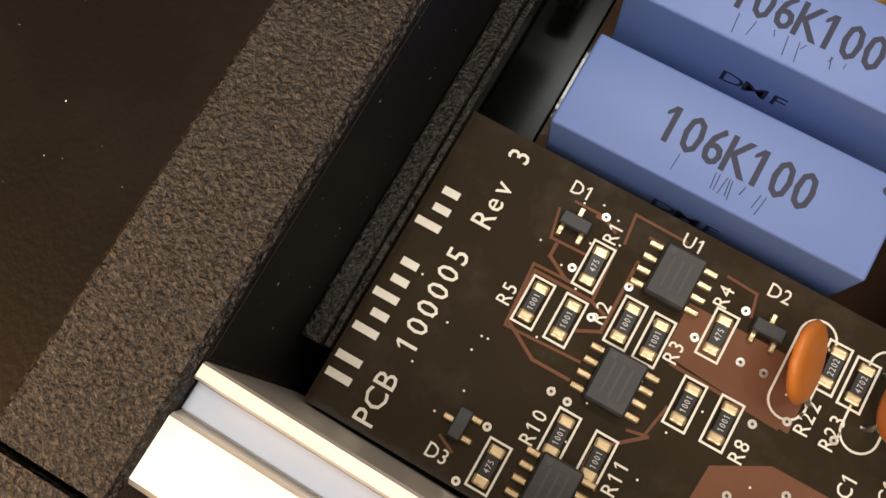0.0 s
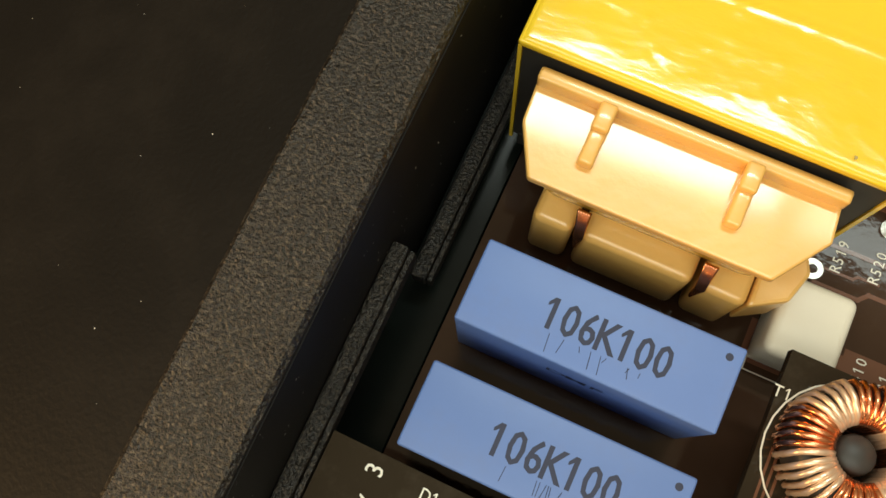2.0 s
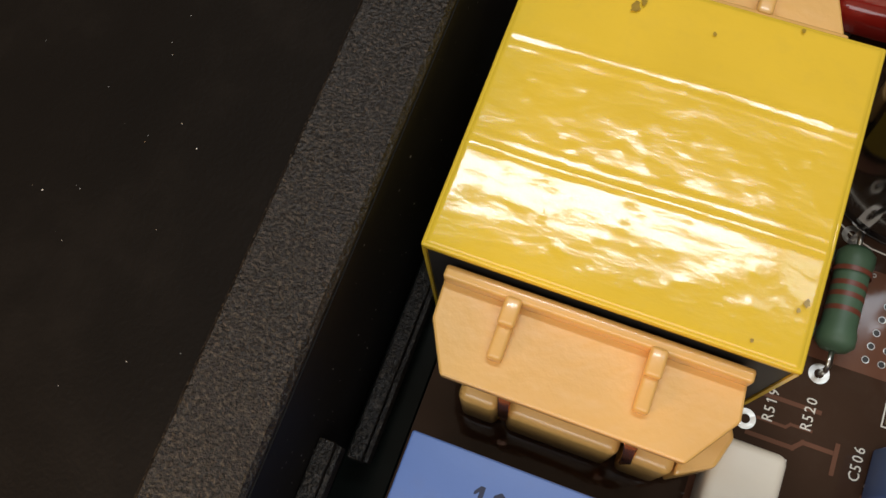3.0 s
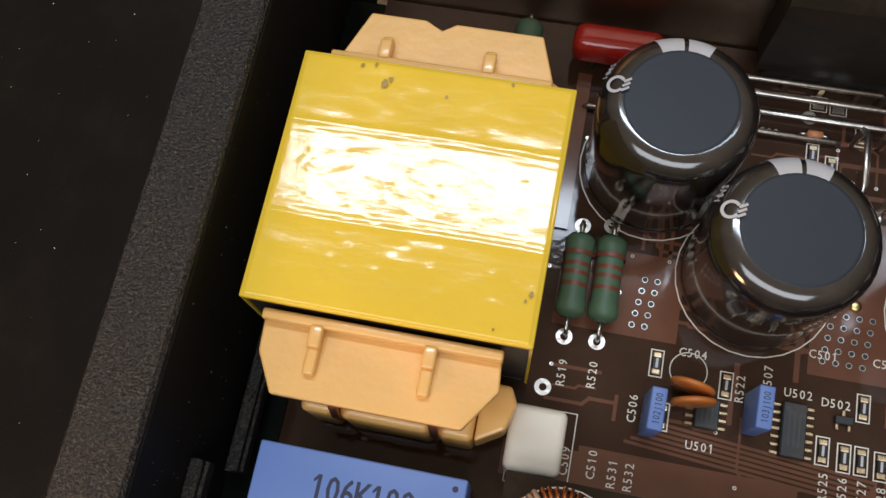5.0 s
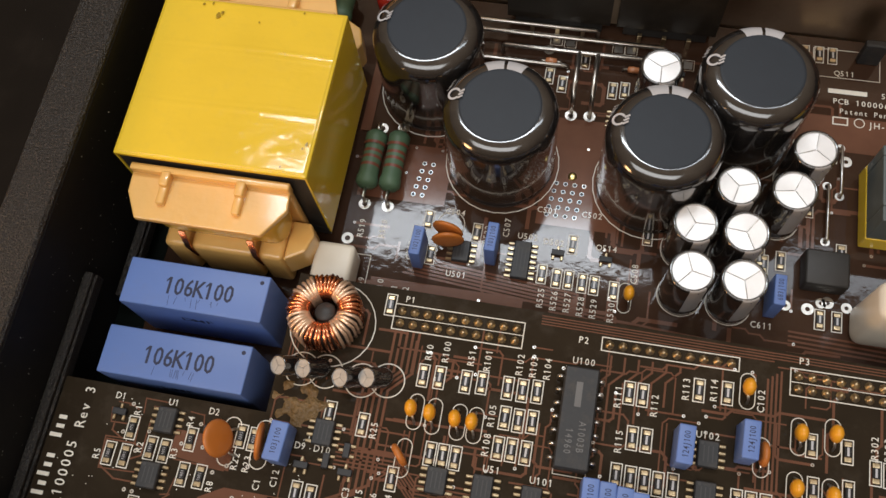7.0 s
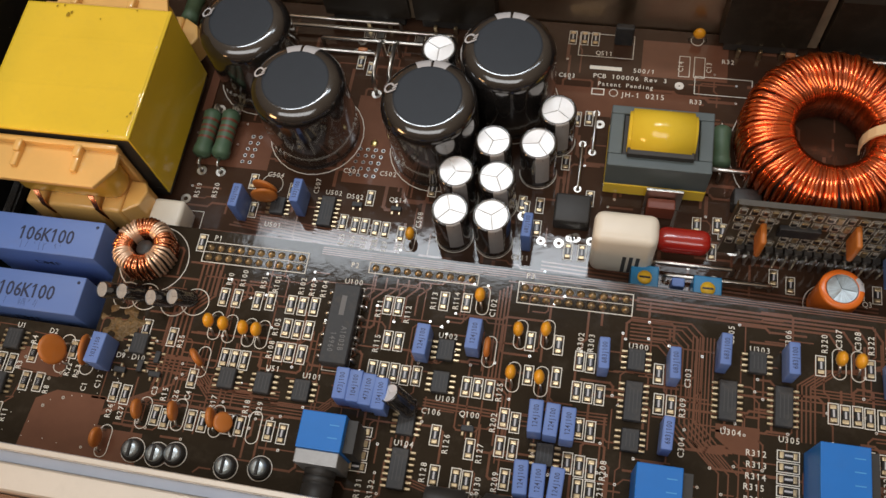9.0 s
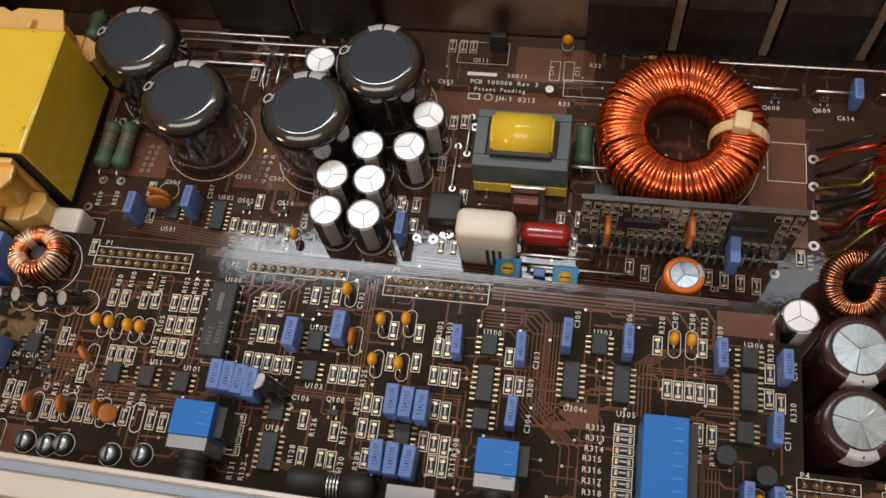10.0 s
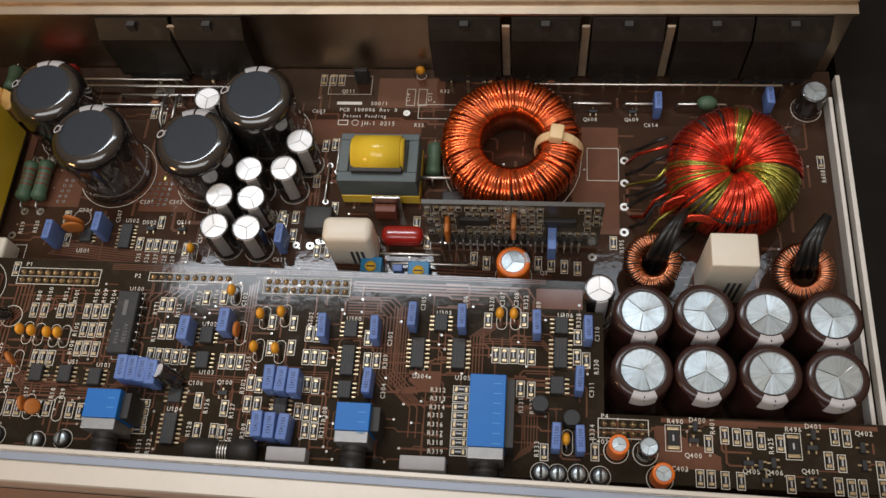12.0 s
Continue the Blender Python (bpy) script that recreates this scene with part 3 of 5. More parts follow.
def small_film(x, y, text="124J100", w=0.26, d=0.72, h=0.72, z=ZF, rz=0.0):
    key = (text, w, d, h)
    if key not in SMALL_FILM:
        SMALL_FILM[key] = film_box("small_film_capacitor", w, d, h, text, 0.11, "small blue box capacitor standing on the board", "small blue capacitors", rotate_text=90)
    put(SMALL_FILM[key], x, y, z, rz + random.uniform(-3, 3))


for x, y, s in ((4.16, -3.11, "473J100"), (4.46, -3.13, "104J100"), (4.75, -3.17, "473J100"), (5.03, -3.22, "104J100"), (5.71, -1.90, "124J100"), (6.82, -1.63, "124J100"),
                (8.36, -3.24, "124J100"), (8.70, -3.27, "124J100"), (9.04, -3.31, "124J100"), (8.21, -4.52, "124J100"), (8.56, -4.55, "124J100"), (8.93, -4.57, "124J100")):
    small_film(x, y - 0.05, s, 0.30, 0.70)
for x, y, s in ((9.64, -1.70, "683J100"), (11.12, -1.72, "683J100"), (11.06, -3.22, "683J100"), (12.14, -1.28, "683J100"), (13.52, -1.30, "683J100"), (15.58, -1.40, "683J100"),
                (16.97, -1.52, "683J100"), (16.74, -2.95, "683J100"), (16.14, -4.50, "332J100"), (16.76, -4.54, "332J100")):
    small_film(x, y - 0.04, s, 0.23, 0.70)
small_film(-1.55, -3.12, "103J100", 0.34, 0.72)
for x, y, s in ((0.0, 1.70, "102J100"), (1.57, 2.02, "103J100"), (7.55, 1.75, "683J100"), (19.35, 6.95, "104J100"), (22.9, 7.2, "104J100")):
    small_film(x, y, s, 0.24, 0.66, 0.95 if x < 9 else 0.70, 0.0)


# ---- bead and disc capacitors with their ovals ----
def bead():
    o = thing("bead_capacitor", "amber bead capacitor standing on two wire legs", "capacitor", "amber bead capacitors")
    bm = bmesh.new()
    bmesh.ops.create_icosphere(bm, subdivisions=2, radius=1.0)
    bmesh.ops.scale(bm, vec=(0.12, 0.17, 0.20), verts=bm.verts)
    bmesh.ops.translate(bm, vec=(-0.05, 0, 0.38), verts=bm.verts)
    for f in bm.faces:
        f.smooth = True
    part("body", bm, "bead", o)
    for s in (-1, 1):
        wire("leg", [(-0.04, s * 0.08, 0.26), (0, s * 0.20, 0.12), (0, s * 0.24, -0.02)], 0.026, "tin", o)
    return o


BEAD = bead()
for x, y in ((0.78, -2.06), (1.14, -2.09), (1.62, -2.12), (1.94, -2.13), (6.85, -0.66), (7.80, -1.35), (8.40, -1.27), (7.76, -2.34), (8.38, -2.36), (14.60, -1.12), (14.99, -1.12), (16.45, -4.55)):
    put(BEAD, x, y, ZF, random.uniform(-8, 8))
    oval_line(x, y, 0.20, 0.14, 0.018, ZI, *INK)
put(BEAD, 4.65, 1.40, 0.0)
oval_line(4.55, 1.40, 0.20, 0.14, 0.018, 0.01, *INKM)
put(BEAD, 11.45, 8.32, 0.0, 90)


def disc(r, thick, mat="disc"):
    o = thing("disc_capacitor", "flat orange disc capacitor standing on edge on its legs", "capacitor", "orange disc capacitors")
    prof = [(0.001, thick / 2), (r * 0.75, thick / 2), (r * 0.93, thick * 0.35), (r, 0.0), (r * 0.93, -thick * 0.35), (r * 0.75, -thick / 2), (0.001, -thick / 2)]
    d = lathe("body", prof[::-1], mat, o, 20)
    d.matrix_basis = at(0, 0, r + 0.12, 0, 0, 90)
    for s in (-1, 1):
        wire("leg", [(0, s * r * 0.5, r * 0.4 + 0.1), (0, s * 0.24, 0.12), (0, s * 0.25, -0.02)], 0.026, "tin", o)
    return o


DISC = disc(0.23, 0.13)
for x, y, a in ((-0.35, -4.28, 10), (0.48, -4.21, 12), (1.37, -4.23, 12), (7.13, -1.84, 0), (0.68, -2.95, 40), (-1.08, -5.02, 0)):
    put(DISC, x, y, ZF, a)
    oval_line(x + 0.03, y, 0.22, 0.14, 0.018, ZI, *INK)
flat_disc = copy_thing(DISC, at(1.90, -4.28, ZF + 0.02, 0, 0, -50))
oval_line(2.27, -4.25, 0.22, 0.14, 0.018, ZI, *INK)
BIG_DISC = disc(0.36, 0.11)
for x, y, a in ((-2.62, -3.20, 6), (-1.99, -3.16, 4)):
    put(BIG_DISC, x, y, ZF, a)
    (BIG_DISC if x < -2.5 else copies[-1]).matrix_world = at(x + (0.16 if x < -2.5 else 0.0), y, ZF, a, 0, -32 if x < -2.5 else 10)
    oval_line(x, y, 0.30, 0.16, 0.02, ZI, *INK)
for x, y, a in ((0.56, 2.22, 80), (0.60, 1.98, 98)):
    put(BIG_DISC, x, y, 0.0, a)
oval_line(0.55, 2.55, 0.0, 0.30, 0.018, 0.01, *INKM)


# ---- can capacitors ----
def can(name, r, h, sleeve, label, category_group, stripe=None, stripe_mat="print_grey", top="alu_top", marks=3, logo=False, turn=0.0):
    o = thing(name, label, "capacitor", category_group)
    e = r * (0.10 if top != "captop" else 0.23)
    lip = 0.74 if sleeve == "orange_sleeve" else (0.76 if sleeve == "brown_sleeve" else 0.86) if top == "scored_top" else (0.69 if top == "captop" else 0.90)
    prof = [(r * 0.93, 0.0), (r, 0.08), (r, 0.16), (r * 0.965, 0.22), (r, 0.30), (r, h - e * 1.4)] + [(r * (lip + (1 - lip) * math.cos(radians(q))), h - e * 1.4 * (1 - math.sin(radians(q)))) for q in (15, 30, 45, 60, 75, 90)] + [(r * (lip - 0.03), h - 0.006)]
    lathe("sleeve", prof, sleeve, o, 40)
    inner = r * (lip - 0.03)
    if top == "captop":
        lathe("top", [(r * (lip + 0.015), h - 0.003), (r * lip, h + 0.008), (inner, h + 0.009), (0.001, h + 0.009)], top, o, 40)
    else:
        lathe("top", [(inner, h - 0.004), (inner * 0.98, h - 0.070), (0.001, h - 0.074)], "groove", o, 32)
        for k in range(marks):
            a0, a1 = radians(turn + 360 / marks * k), radians(turn + 360 / marks * (k + 1))
            mid, gap, lean = (a0 + a1) / 2, r * (0.030 if top == "alu_top" else 0.018), (0.085, -0.050, 0.020, -0.095)[(k + int(turn)) % 4]
            cx, cy = 2 * gap * math.cos(mid) / math.sqrt(3), 2 * gap * math.sin(mid) / math.sqrt(3)
            v = [(cx, cy, h - 0.020)]
            for q in range(11):
                a = a0 + 0.022 + (a1 - a0 - 0.044) * q / 10
                x, y = inner * 0.955 * math.cos(a), inner * 0.955 * math.sin(a)
                v.append((x, y, h - 0.020 + lean * (x * math.cos(mid) + y * math.sin(mid) - inner * 0.5)))
            raw("top_sector", v + [(x, y, z - 0.06) for x, y, z in v], [(0, q, q + 1) for q in range(1, 11)] + [(q, q + 12, q + 13, q + 1) for q in range(11)] + [(11, 23, 12, 0)], top, o)
    if stripe is not None:
        pr = [(q * 1.004, z + 0.004) for q, z in prof[4:]]
        pr[0] = (r * 1.004, 0.3)
        pr = pr[:-1]
        if logo:
            pr = pr[2:]
        elif sleeve == "brown_sleeve":
            pr[0] = (r * 1.004, h - 0.62)
        for a in ([stripe] if not logo else [stripe - 13, stripe + 13]):
            w = (25 if r > 0.7 else 22) if not logo else 11
            lathe("stripe", pr[::1], stripe_mat, o, 6, a - w if not logo else a - w, a + w)
        if not logo:
            v, f = tube([(r * 1.012 * math.cos(radians(stripe)), r * 1.012 * math.sin(radians(stripe)), h - e * 2.0), (r * 0.90 * math.cos(radians(stripe)), r * 0.90 * math.sin(radians(stripe)), h + 0.003)], r * 0.025, 4)
            raw("minus_mark", v, f, "stamp", o)
    if logo:
        v, f = [], []
        ring_line(0, 0, 0.125, 0.050, 0.0, v, f, 20, 35, 325)
        for k in (-1, 0, 1):
            ribbon([(0.13, 0.075 * k - 0.02), (0.20, 0.075 * k + 0.02)], 0.045, 0.0, v, f)
        t = raw("logo_patch", v, f, "print_grey", o)
        t.matrix_basis = pose(0, 0, 0, 0, 0, 172) @ at(r * 0.81, 0, h - 0.038, 0, 0, 25) @ at(0, 0, 0.018, 180)
        v, f = [], []
        letters("SMH", 0, 0, 0, 0.13, 0, 0.9, v, f)
        t = raw("series_print", v, f, "print_grey", o)
        t.matrix_basis = pose(0, 0, 0, 0, 0, 158) @ at(r * 0.965, 0, h - e * 0.75, 0, 0, 56) @ at(0, 0, 0.012, 90)
    return o


SNAP = can("snap_in_capacitor", 1.22, 2.55, "sleeve", "large glossy black can capacitor with a grey disc top", "large black capacitors", stripe=92, top="captop", marks=0, logo=True)
for x, y in ((-0.44, 5.98), (1.42, 4.28), (4.82, 4.15), (6.58, 5.80)):
    put(SNAP, x, y, 0.0)
    ring_line(x + 0.02, y - 0.02, 1.30, 0.02, 0.01, *INKM)

for i, (x, y) in enumerate(((4.66, 6.28), (7.97, 4.71), (6.47, 3.66), (7.59, 3.71), (5.67, 2.70), (6.69, 2.65), (5.69, 1.65), (6.71, 1.61))):
    o = can("small_can_capacitor", 0.47, 1.55, "sleeve", "small black can capacitor with a bright silver top", "small silver-topped capacitors", stripe=-70, turn=30 + 53 * i, stripe_mat="stripe_dim")
    o.matrix_world = at(x, y)
    ring_line(x, y, 0.48, 0.02, 0.01, *INKM)
for i, (x, y) in enumerate(((18.42, -1.11), (20.04, -1.05), (21.68, -1.09), (23.34, -1.12), (18.36, -2.74), (19.98, -2.72), (21.64, -2.71), (23.30, -2.74))):
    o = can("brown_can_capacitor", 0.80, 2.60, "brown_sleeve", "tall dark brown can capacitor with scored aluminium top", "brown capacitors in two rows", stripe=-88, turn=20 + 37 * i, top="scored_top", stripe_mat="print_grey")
    o.matrix_world = at(x, y)
for name, x, y, z, r, h, sl, st in (("can_capacitor", 17.30, -0.32, 0.0, 0.44, 2.2, "sleeve", -80), ("can_capacitor", 24.16, 7.08, 0.0, 0.42, 1.05, "sleeve", None), ("orange_can_capacitor", 14.85, 0.87, 0.0, 0.50, 1.2, "orange_sleeve", 20),
                                    ("orange_can_capacitor", 17.72, -4.72, ZF, 0.26, 0.85, "orange_sleeve", None), ("can_capacitor", 18.47, -4.74, ZF, 0.26, 0.85, "sleeve", None), ("orange_can_capacitor", 18.82, -5.38, ZF, 0.28, 0.75, "orange_sleeve", None)):
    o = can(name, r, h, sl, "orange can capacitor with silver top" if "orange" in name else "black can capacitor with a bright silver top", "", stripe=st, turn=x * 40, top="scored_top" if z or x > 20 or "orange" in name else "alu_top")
    o.matrix_world = at(x, y, z)
    ring_line(x, y, r + 0.06, 0.02, z + 0.01, *(INK if z else INKM))
for i, (x, y, bx) in enumerate(((-2.03, -1.74, 0.25), (-1.55, -1.72, 0.30), (-0.82, -1.78, 0.40), (-0.32, -1.70, 0.45))):
    o = can("tiny_can_capacitor", 0.20, 0.62, "sleeve", "tiny leaning black can capacitor with a dusty silver top", "tiny leaning capacitors", stripe=None, top="dusty_top", turn=40 * i)
    o.matrix_world = at(x + 0.42, y + 0.17, ZF + 0.11, 0, 16, -26)
    ring_line(x + 0.46, y + 0.14, 0.33, 0.02, ZI, *INK)
o = can("tiny_can_capacitor", 0.24, 0.75, "sleeve", "small black can capacitor leaning over on the board", "tiny leaning capacitors", stripe=180, turn=10)
o.matrix_world = at(5.66, -3.40, ZF + 0.16, 0, -12, -34)


# ---- coils ----
def ring_coil(name, label, R, half, height, turns, wire_r, mats, core="core", sides=6, fan=0.0, jitter=0.02):
    """A ring core round z with wire turns; mats is a list of (material, from turn share, to turn share)."""
    o = thing(name, label, "coil")
    ri, ro = R - half, R + half
    c = min(height * 0.2, half * 0.4)
    prof = [(ri, -height / 2 + c), (ri + c, -height / 2), (ro - c, -height / 2), (ro, -height / 2 + c), (ro, height / 2 - c), (ro - c, height / 2), (ri + c, height / 2), (ri, height / 2 - c), (ri, -height / 2 + c)]
    lathe("core", prof, core, o, 48)
    w = wire_r
    section = [(ri - w, -height / 2 + c * 0.3), (ri - w, 0), (ri - w, height / 2 - c * 0.4), (ri + c * 0.5, height / 2 + w * 0.7), (R - half * 0.25, height / 2 + w * 1.6), (R + half * 0.25, height / 2 + w * 1.6), (ro - c * 0.6, height / 2 + w * 0.7),
               (ro + w, height / 2 - c), (ro + w * 1.3, 0), (ro + w, -height / 2 + c), (ro - c, -height / 2 - w), (ri + c, -height / 2 - w)]
    meshes = {}
    for i in range(turns):
        share = i / turns
        mat = next((m for m, lo, hi in mats if lo <= share < hi), mats[-1][0])
        key = (mat, i % 4)
        if key not in meshes:
            lift = w * 0.17 * (i % 4)
            pts = []
            for k, (r, z) in enumerate(section):
                aa = fan * (k / len(section)) + random.uniform(-1, 1) * jitter * 0.5
                pts.append(((r + (lift if k > 5 else 0)) * math.cos(aa), (r + (lift if k > 5 else 0)) * math.sin(aa), z + (lift if 2 < k < 8 else 0)))
            v, f = tube(pts, w, sides, True)
            turn = raw("turn", v, f, mat, o, True)
            meshes[key] = turn.data
        else:
            turn = new("turn", meshes[key])
            turn.parent = o
        turn.matrix_basis = pose(0, 0, 0, 0, 0, 360 * i / turns + math.degrees(random.uniform(-jitter, jitter)))
    return o


big = ring_coil("choke_coil", "large ring choke wound with thick lacquered copper wire", 1.56, 0.50, 1.30, 94, 0.068, [("lacquer", 0, 1)], fan=0.10)
big.matrix_world = at(14.66, 4.98, 0.85, 0, 6)
strap = []
for k in range(15):
    a = radians(-25 + 230 * k / 14)
    strap.append((0.72 * math.cos(a), 0, 0.86 * math.sin(a)))
v, f = [], []
for k, (x, _, z) in enumerate(strap):
    v += [(x, -0.14, z), (x, 0.14, z), (x * 1.07, 0.14, z * 1.07), (x * 1.07, -0.14, z * 1.07)]
for k in range(14):
    for q in range(4):
        f.append((4 * k + q, 4 * k + (q + 1) % 4, 4 * k + 4 + (q + 1) % 4, 4 * k + 4 + q))
tie = raw("cable_tie", v, f, "tie", None)
tagged(tie, "aged cream nylon cable tie strapped round the choke", "cable tie")
tie.matrix_world = at(16.15, 4.85, 0.92, -8)
head = part("tie_head", box(-0.30, 0.12, -0.26, 0.26, 0.80, 1.16, 0.05, 3), "tie", tie)
ring_line(14.66, 4.98, 2.25, 0.02, 0.01, *INKM)

def bundle_coil():
    """A fat ring wound with flat bundles of lacquered strands that close over its middle."""
    o = thing("transformer_coil", "fat ring transformer wound with red and green wire bundles", "coil")
    lathe("core", [(0.42, -0.7), (0.62, -0.86), (1.60, -0.86), (1.80, -0.66), (1.80, 0.62), (1.55, 0.82), (0.70, 0.82), (0.42, 0.6), (0.42, -0.7)], "core", o, 40)
    path = ((0.09, -0.30), (0.14, 0.18), (0.27, 0.56), (0.56, 0.86), (0.98, 0.98), (1.38, 0.90), (1.70, 0.66), (1.90, 0.30), (1.95, -0.15), (1.90, -0.60), (1.70, -0.90), (1.2, -0.98))
    colours = "rrrrrrggrrrrrrgrgrgrrrrrrggg"
    for b, c in enumerate(colours):
        swirl, lift = 0.16 * math.sin(b * 0.67) + random.uniform(-0.03, 0.03), random.uniform(0.0, 0.14)
        for k in range(8):
            a0 = 2 * math.pi * (b + (k - 3.5) / 8 * 1.15) / len(colours)
            bow, drop, pts = random.uniform(-0.05, 0.05), random.uniform(-0.05, 0.05), []
            for q, (r, z) in enumerate(path):
                share = q / (len(path) - 1)
                a = a0 + (swirl + bow) * math.sin(math.pi * share) + 0.5 * (1 - share) ** 3
                pts.append(((r + lift * share) * math.cos(a), (r + lift * share) * math.sin(a), z + (lift + drop) * (1 - abs(2 * share - 0.8)) + random.uniform(-0.014, 0.014)))
            wire("strand", pts, 0.045, "green_wire" if c == "g" else "red_wire", o)
    return o


mix = bundle_coil()
mix.matrix_world = at(21.35, 3.95, 1.25, 0, 10)
for i in range(9):
    wire("lead", [(-1.9 + 0.03 * i, 1.1 - 0.28 * i, 0.1), (-2.25 + random.uniform(-0.15, 0.15), 0.9 - 0.30 * i + random.uniform(-0.2, 0.2), 0.05 + random.uniform(-0.25, 0.25)), (-2.65 + random.uniform(-0.15, 0.15), 1.0 - 0.36 * i + random.uniform(-0.15, 0.15), -0.55 + random.uniform(-0.2, 0.2)), (-3.02, 1.05 - 0.36 * i, -1.22)], 0.055, ("cable", "red_wire", "cable", "green_wire", "cable")[i % 5], mix)
for j, (cx, cy) in enumerate(((-1.55, -1.15), (-1.35, -1.75))):
    for k in range(6):
        pts = []
        for q in range(9):
            a = radians(200 - 190 * q / 8)
            pts.append((cx + (0.42 + 0.075 * k) * math.cos(a) + 0.2, cy + (0.10 + 0.05 * k) * math.sin(a) - 0.03 * k, 0.2 + (0.30 + 0.03 * k) * math.sin(a)))
        wire("loop", pts, 0.048, "red_wire", mix)
for k in range(5):
    wire("lead", [(-1.6 + 0.1 * k, -1.9, 0.0), (-1.9 + 0.05 * k, -2.2 - 0.05 * k, 0.35), (-2.3 + 0.08 * k, -2.7, -0.1), (-2.4 + 0.1 * k, -3.0, -0.9)], 0.12, "cable", mix)
small_t = ring_coil("small_ring_coil", "small ring coil wound with striped copper wire, on the front board", 0.50, 0.155, 0.60, 44, 0.036, [("copper", 0, 0.1), ("pale_copper", 0.1, 0.2), ("copper", 0.2, 0.34), ("pale_copper", 0.34, 0.45), ("copper", 0.45, 0.56), ("pale_copper", 0.56, 0.7), ("copper", 0.7, 0.85), ("pale_copper", 0.85, 1.01)])
small_t.matrix_world = at(-1.26, -0.53, ZF + 0.38, 0, -3)
lathe("bushing", [(0.001, 0.13), (0.18, 0.13), (0.21, 0.07), (0.21, -0.3)], "core", small_t, 16)
ring_line(-1.17, -0.62, 0.86, 0.02, ZI, *INK)
for x, y, a in ((18.95, 1.15, 12), (23.27, 0.95, -8)):
    o = ring_coil("small_ring_coil", "thin copper wire ring coil standing among black leads", 0.62, 0.21, 0.45, 60, 0.024, [("copper", 0, 1)])
    o.matrix_world = at(x, y, 0.75, 0, 24, a)
    for k in range(3):
        wire("lead", [(-0.25 + 0.25 * k, -0.1, -0.5), (-0.2 + 0.22 * k, 0.2, 0.35), (0.0 + 0.15 * k, 0.9, 0.9), (0.6, 1.6, 0.7)], 0.13, "cable", o)


# ---- power transformer ----
def power_transformer():
    o = thing("power_transformer", "big transformer wrapped in glossy yellow tape with cream bobbin ends", "transformer", x=-3.985, y=3.68)
    part("core_block", box(-1.955, 1.955, -1.86, 1.86, 0.55, 3.07), "core", o)
    part("tape_wrap", box(-2.005, 2.005, -1.90, 1.90, 3.075, 3.185, 0.03, 3), "tape", o)
    nx, ny, v, f = 100, 100, [], []
    bubbles = [(random.uniform(-1.8, 1.8), random.choice((random.gauss(-1.2, 0.3), random.gauss(0.1, 0.35), random.uniform(-1.7, 1.7))), random.uniform(0.022, 0.055)) for _ in range(110)]
    for i in range(nx + 1):
        for j in range(ny + 1):
            x, y = -1.99 + 3.98 * i / nx, -1.89 + 3.78 * j / ny
            rim = min(1.0, (1.99 - abs(x)) / 0.06, (1.89 - abs(y)) / 0.06)
            z = 3.150 + 0.050 * math.sqrt(max(0.0, rim * (2 - rim)))
            z += 0.008 * noise.noise((x * 0.7, y * 0.9, 3.0)) + 0.0030 * noise.noise((x * 2.4, y * 4.2, 7.0)) + 0.0143 * (min(0.0, max(-0.71, abs(y - 0.09) - 0.71)) + 0.71) ** 2 - 0.006 * max(0.0, -0.62 - y)
            for edge, way in ((-0.62 + 0.02 * math.sin(1.3 * x), -1), (0.80 + 0.02 * math.sin(1.1 * x + 1), 1)):
                z += 0.006 * math.exp(-((y - edge) / 0.045) ** 2) + 0.003 * math.exp(-((y - edge + way * 0.14) / 0.03) ** 2)
            v.append((x, y, z))
    for bx, by, br in bubbles:
        for i in range(max(1, int((bx - 2 * br + 1.99) / 0.0398)), min(nx, int((bx + 2 * br + 1.99) / 0.0398) + 2)):
            for j in range(max(1, int((by - 2 * br + 1.89) / 0.0378)), min(ny, int((by + 2 * br + 1.89) / 0.0378) + 2)):
                x, y, z = v[i * (ny + 1) + j]
                v[i * (ny + 1) + j] = (x, y, z + 0.06 * br * math.exp(-((x - bx) ** 2 + (y - by) ** 2) / (br * br)))
    for i in range(nx):
        for j in range(ny):
            q = i * (ny + 1) + j
            f.append((q, q + ny + 1, q + ny + 2, q + 1))
    flecks = ([], [])
    for x, y, a in ((-0.72, 1.50, 0.10), (-0.64, 1.60, 0.06), (-1.10, 1.76, 0.05), (0.20, 1.45, 0.035), (1.86, -1.20, 0.06), (1.80, -1.30, 0.04), (1.1, 1.80, 0.04), (-0.9, 1.80, 0.05), (1.45, -1.75, 0.03)):
        n, q = 14, len(flecks[0])
        flecks[0].extend((x + 0.55 * a * (0.6 + 0.7 * random.random()) * math.cos(2 * math.pi * k / n), y + 0.75 * a * (0.6 + 0.7 * random.random()) * math.sin(2 * math.pi * k / n), 3.232) for k in range(n))
        flecks[1].append(tuple(range(q, q + n)))
    raw("torn_flecks", flecks[0], flecks[1], "tape_fleck", o, False, "small olive-brown nicks in the tape")
    raw("tape_sheet", v, f, "tape", o, True, "glossy yellow tape with ridges and bubbles")
    for s in (-1, 1):
        part("tape_side", box(*sorted((s * 1.958, s * 2.0)), -1.89, 1.89, 0.45, 3.072), "tape", o)
    part("core_band", box(-1.88, 1.95, -1.87, 1.87, 0.25, 0.60), "core", o)
    for s in (1, -1):
        q = [(-1.70, -2.02), (-1.67, -2.50), (-1.38, -3.05), (1.25, -3.05), (1.66, -2.46), (1.62, -2.02)]
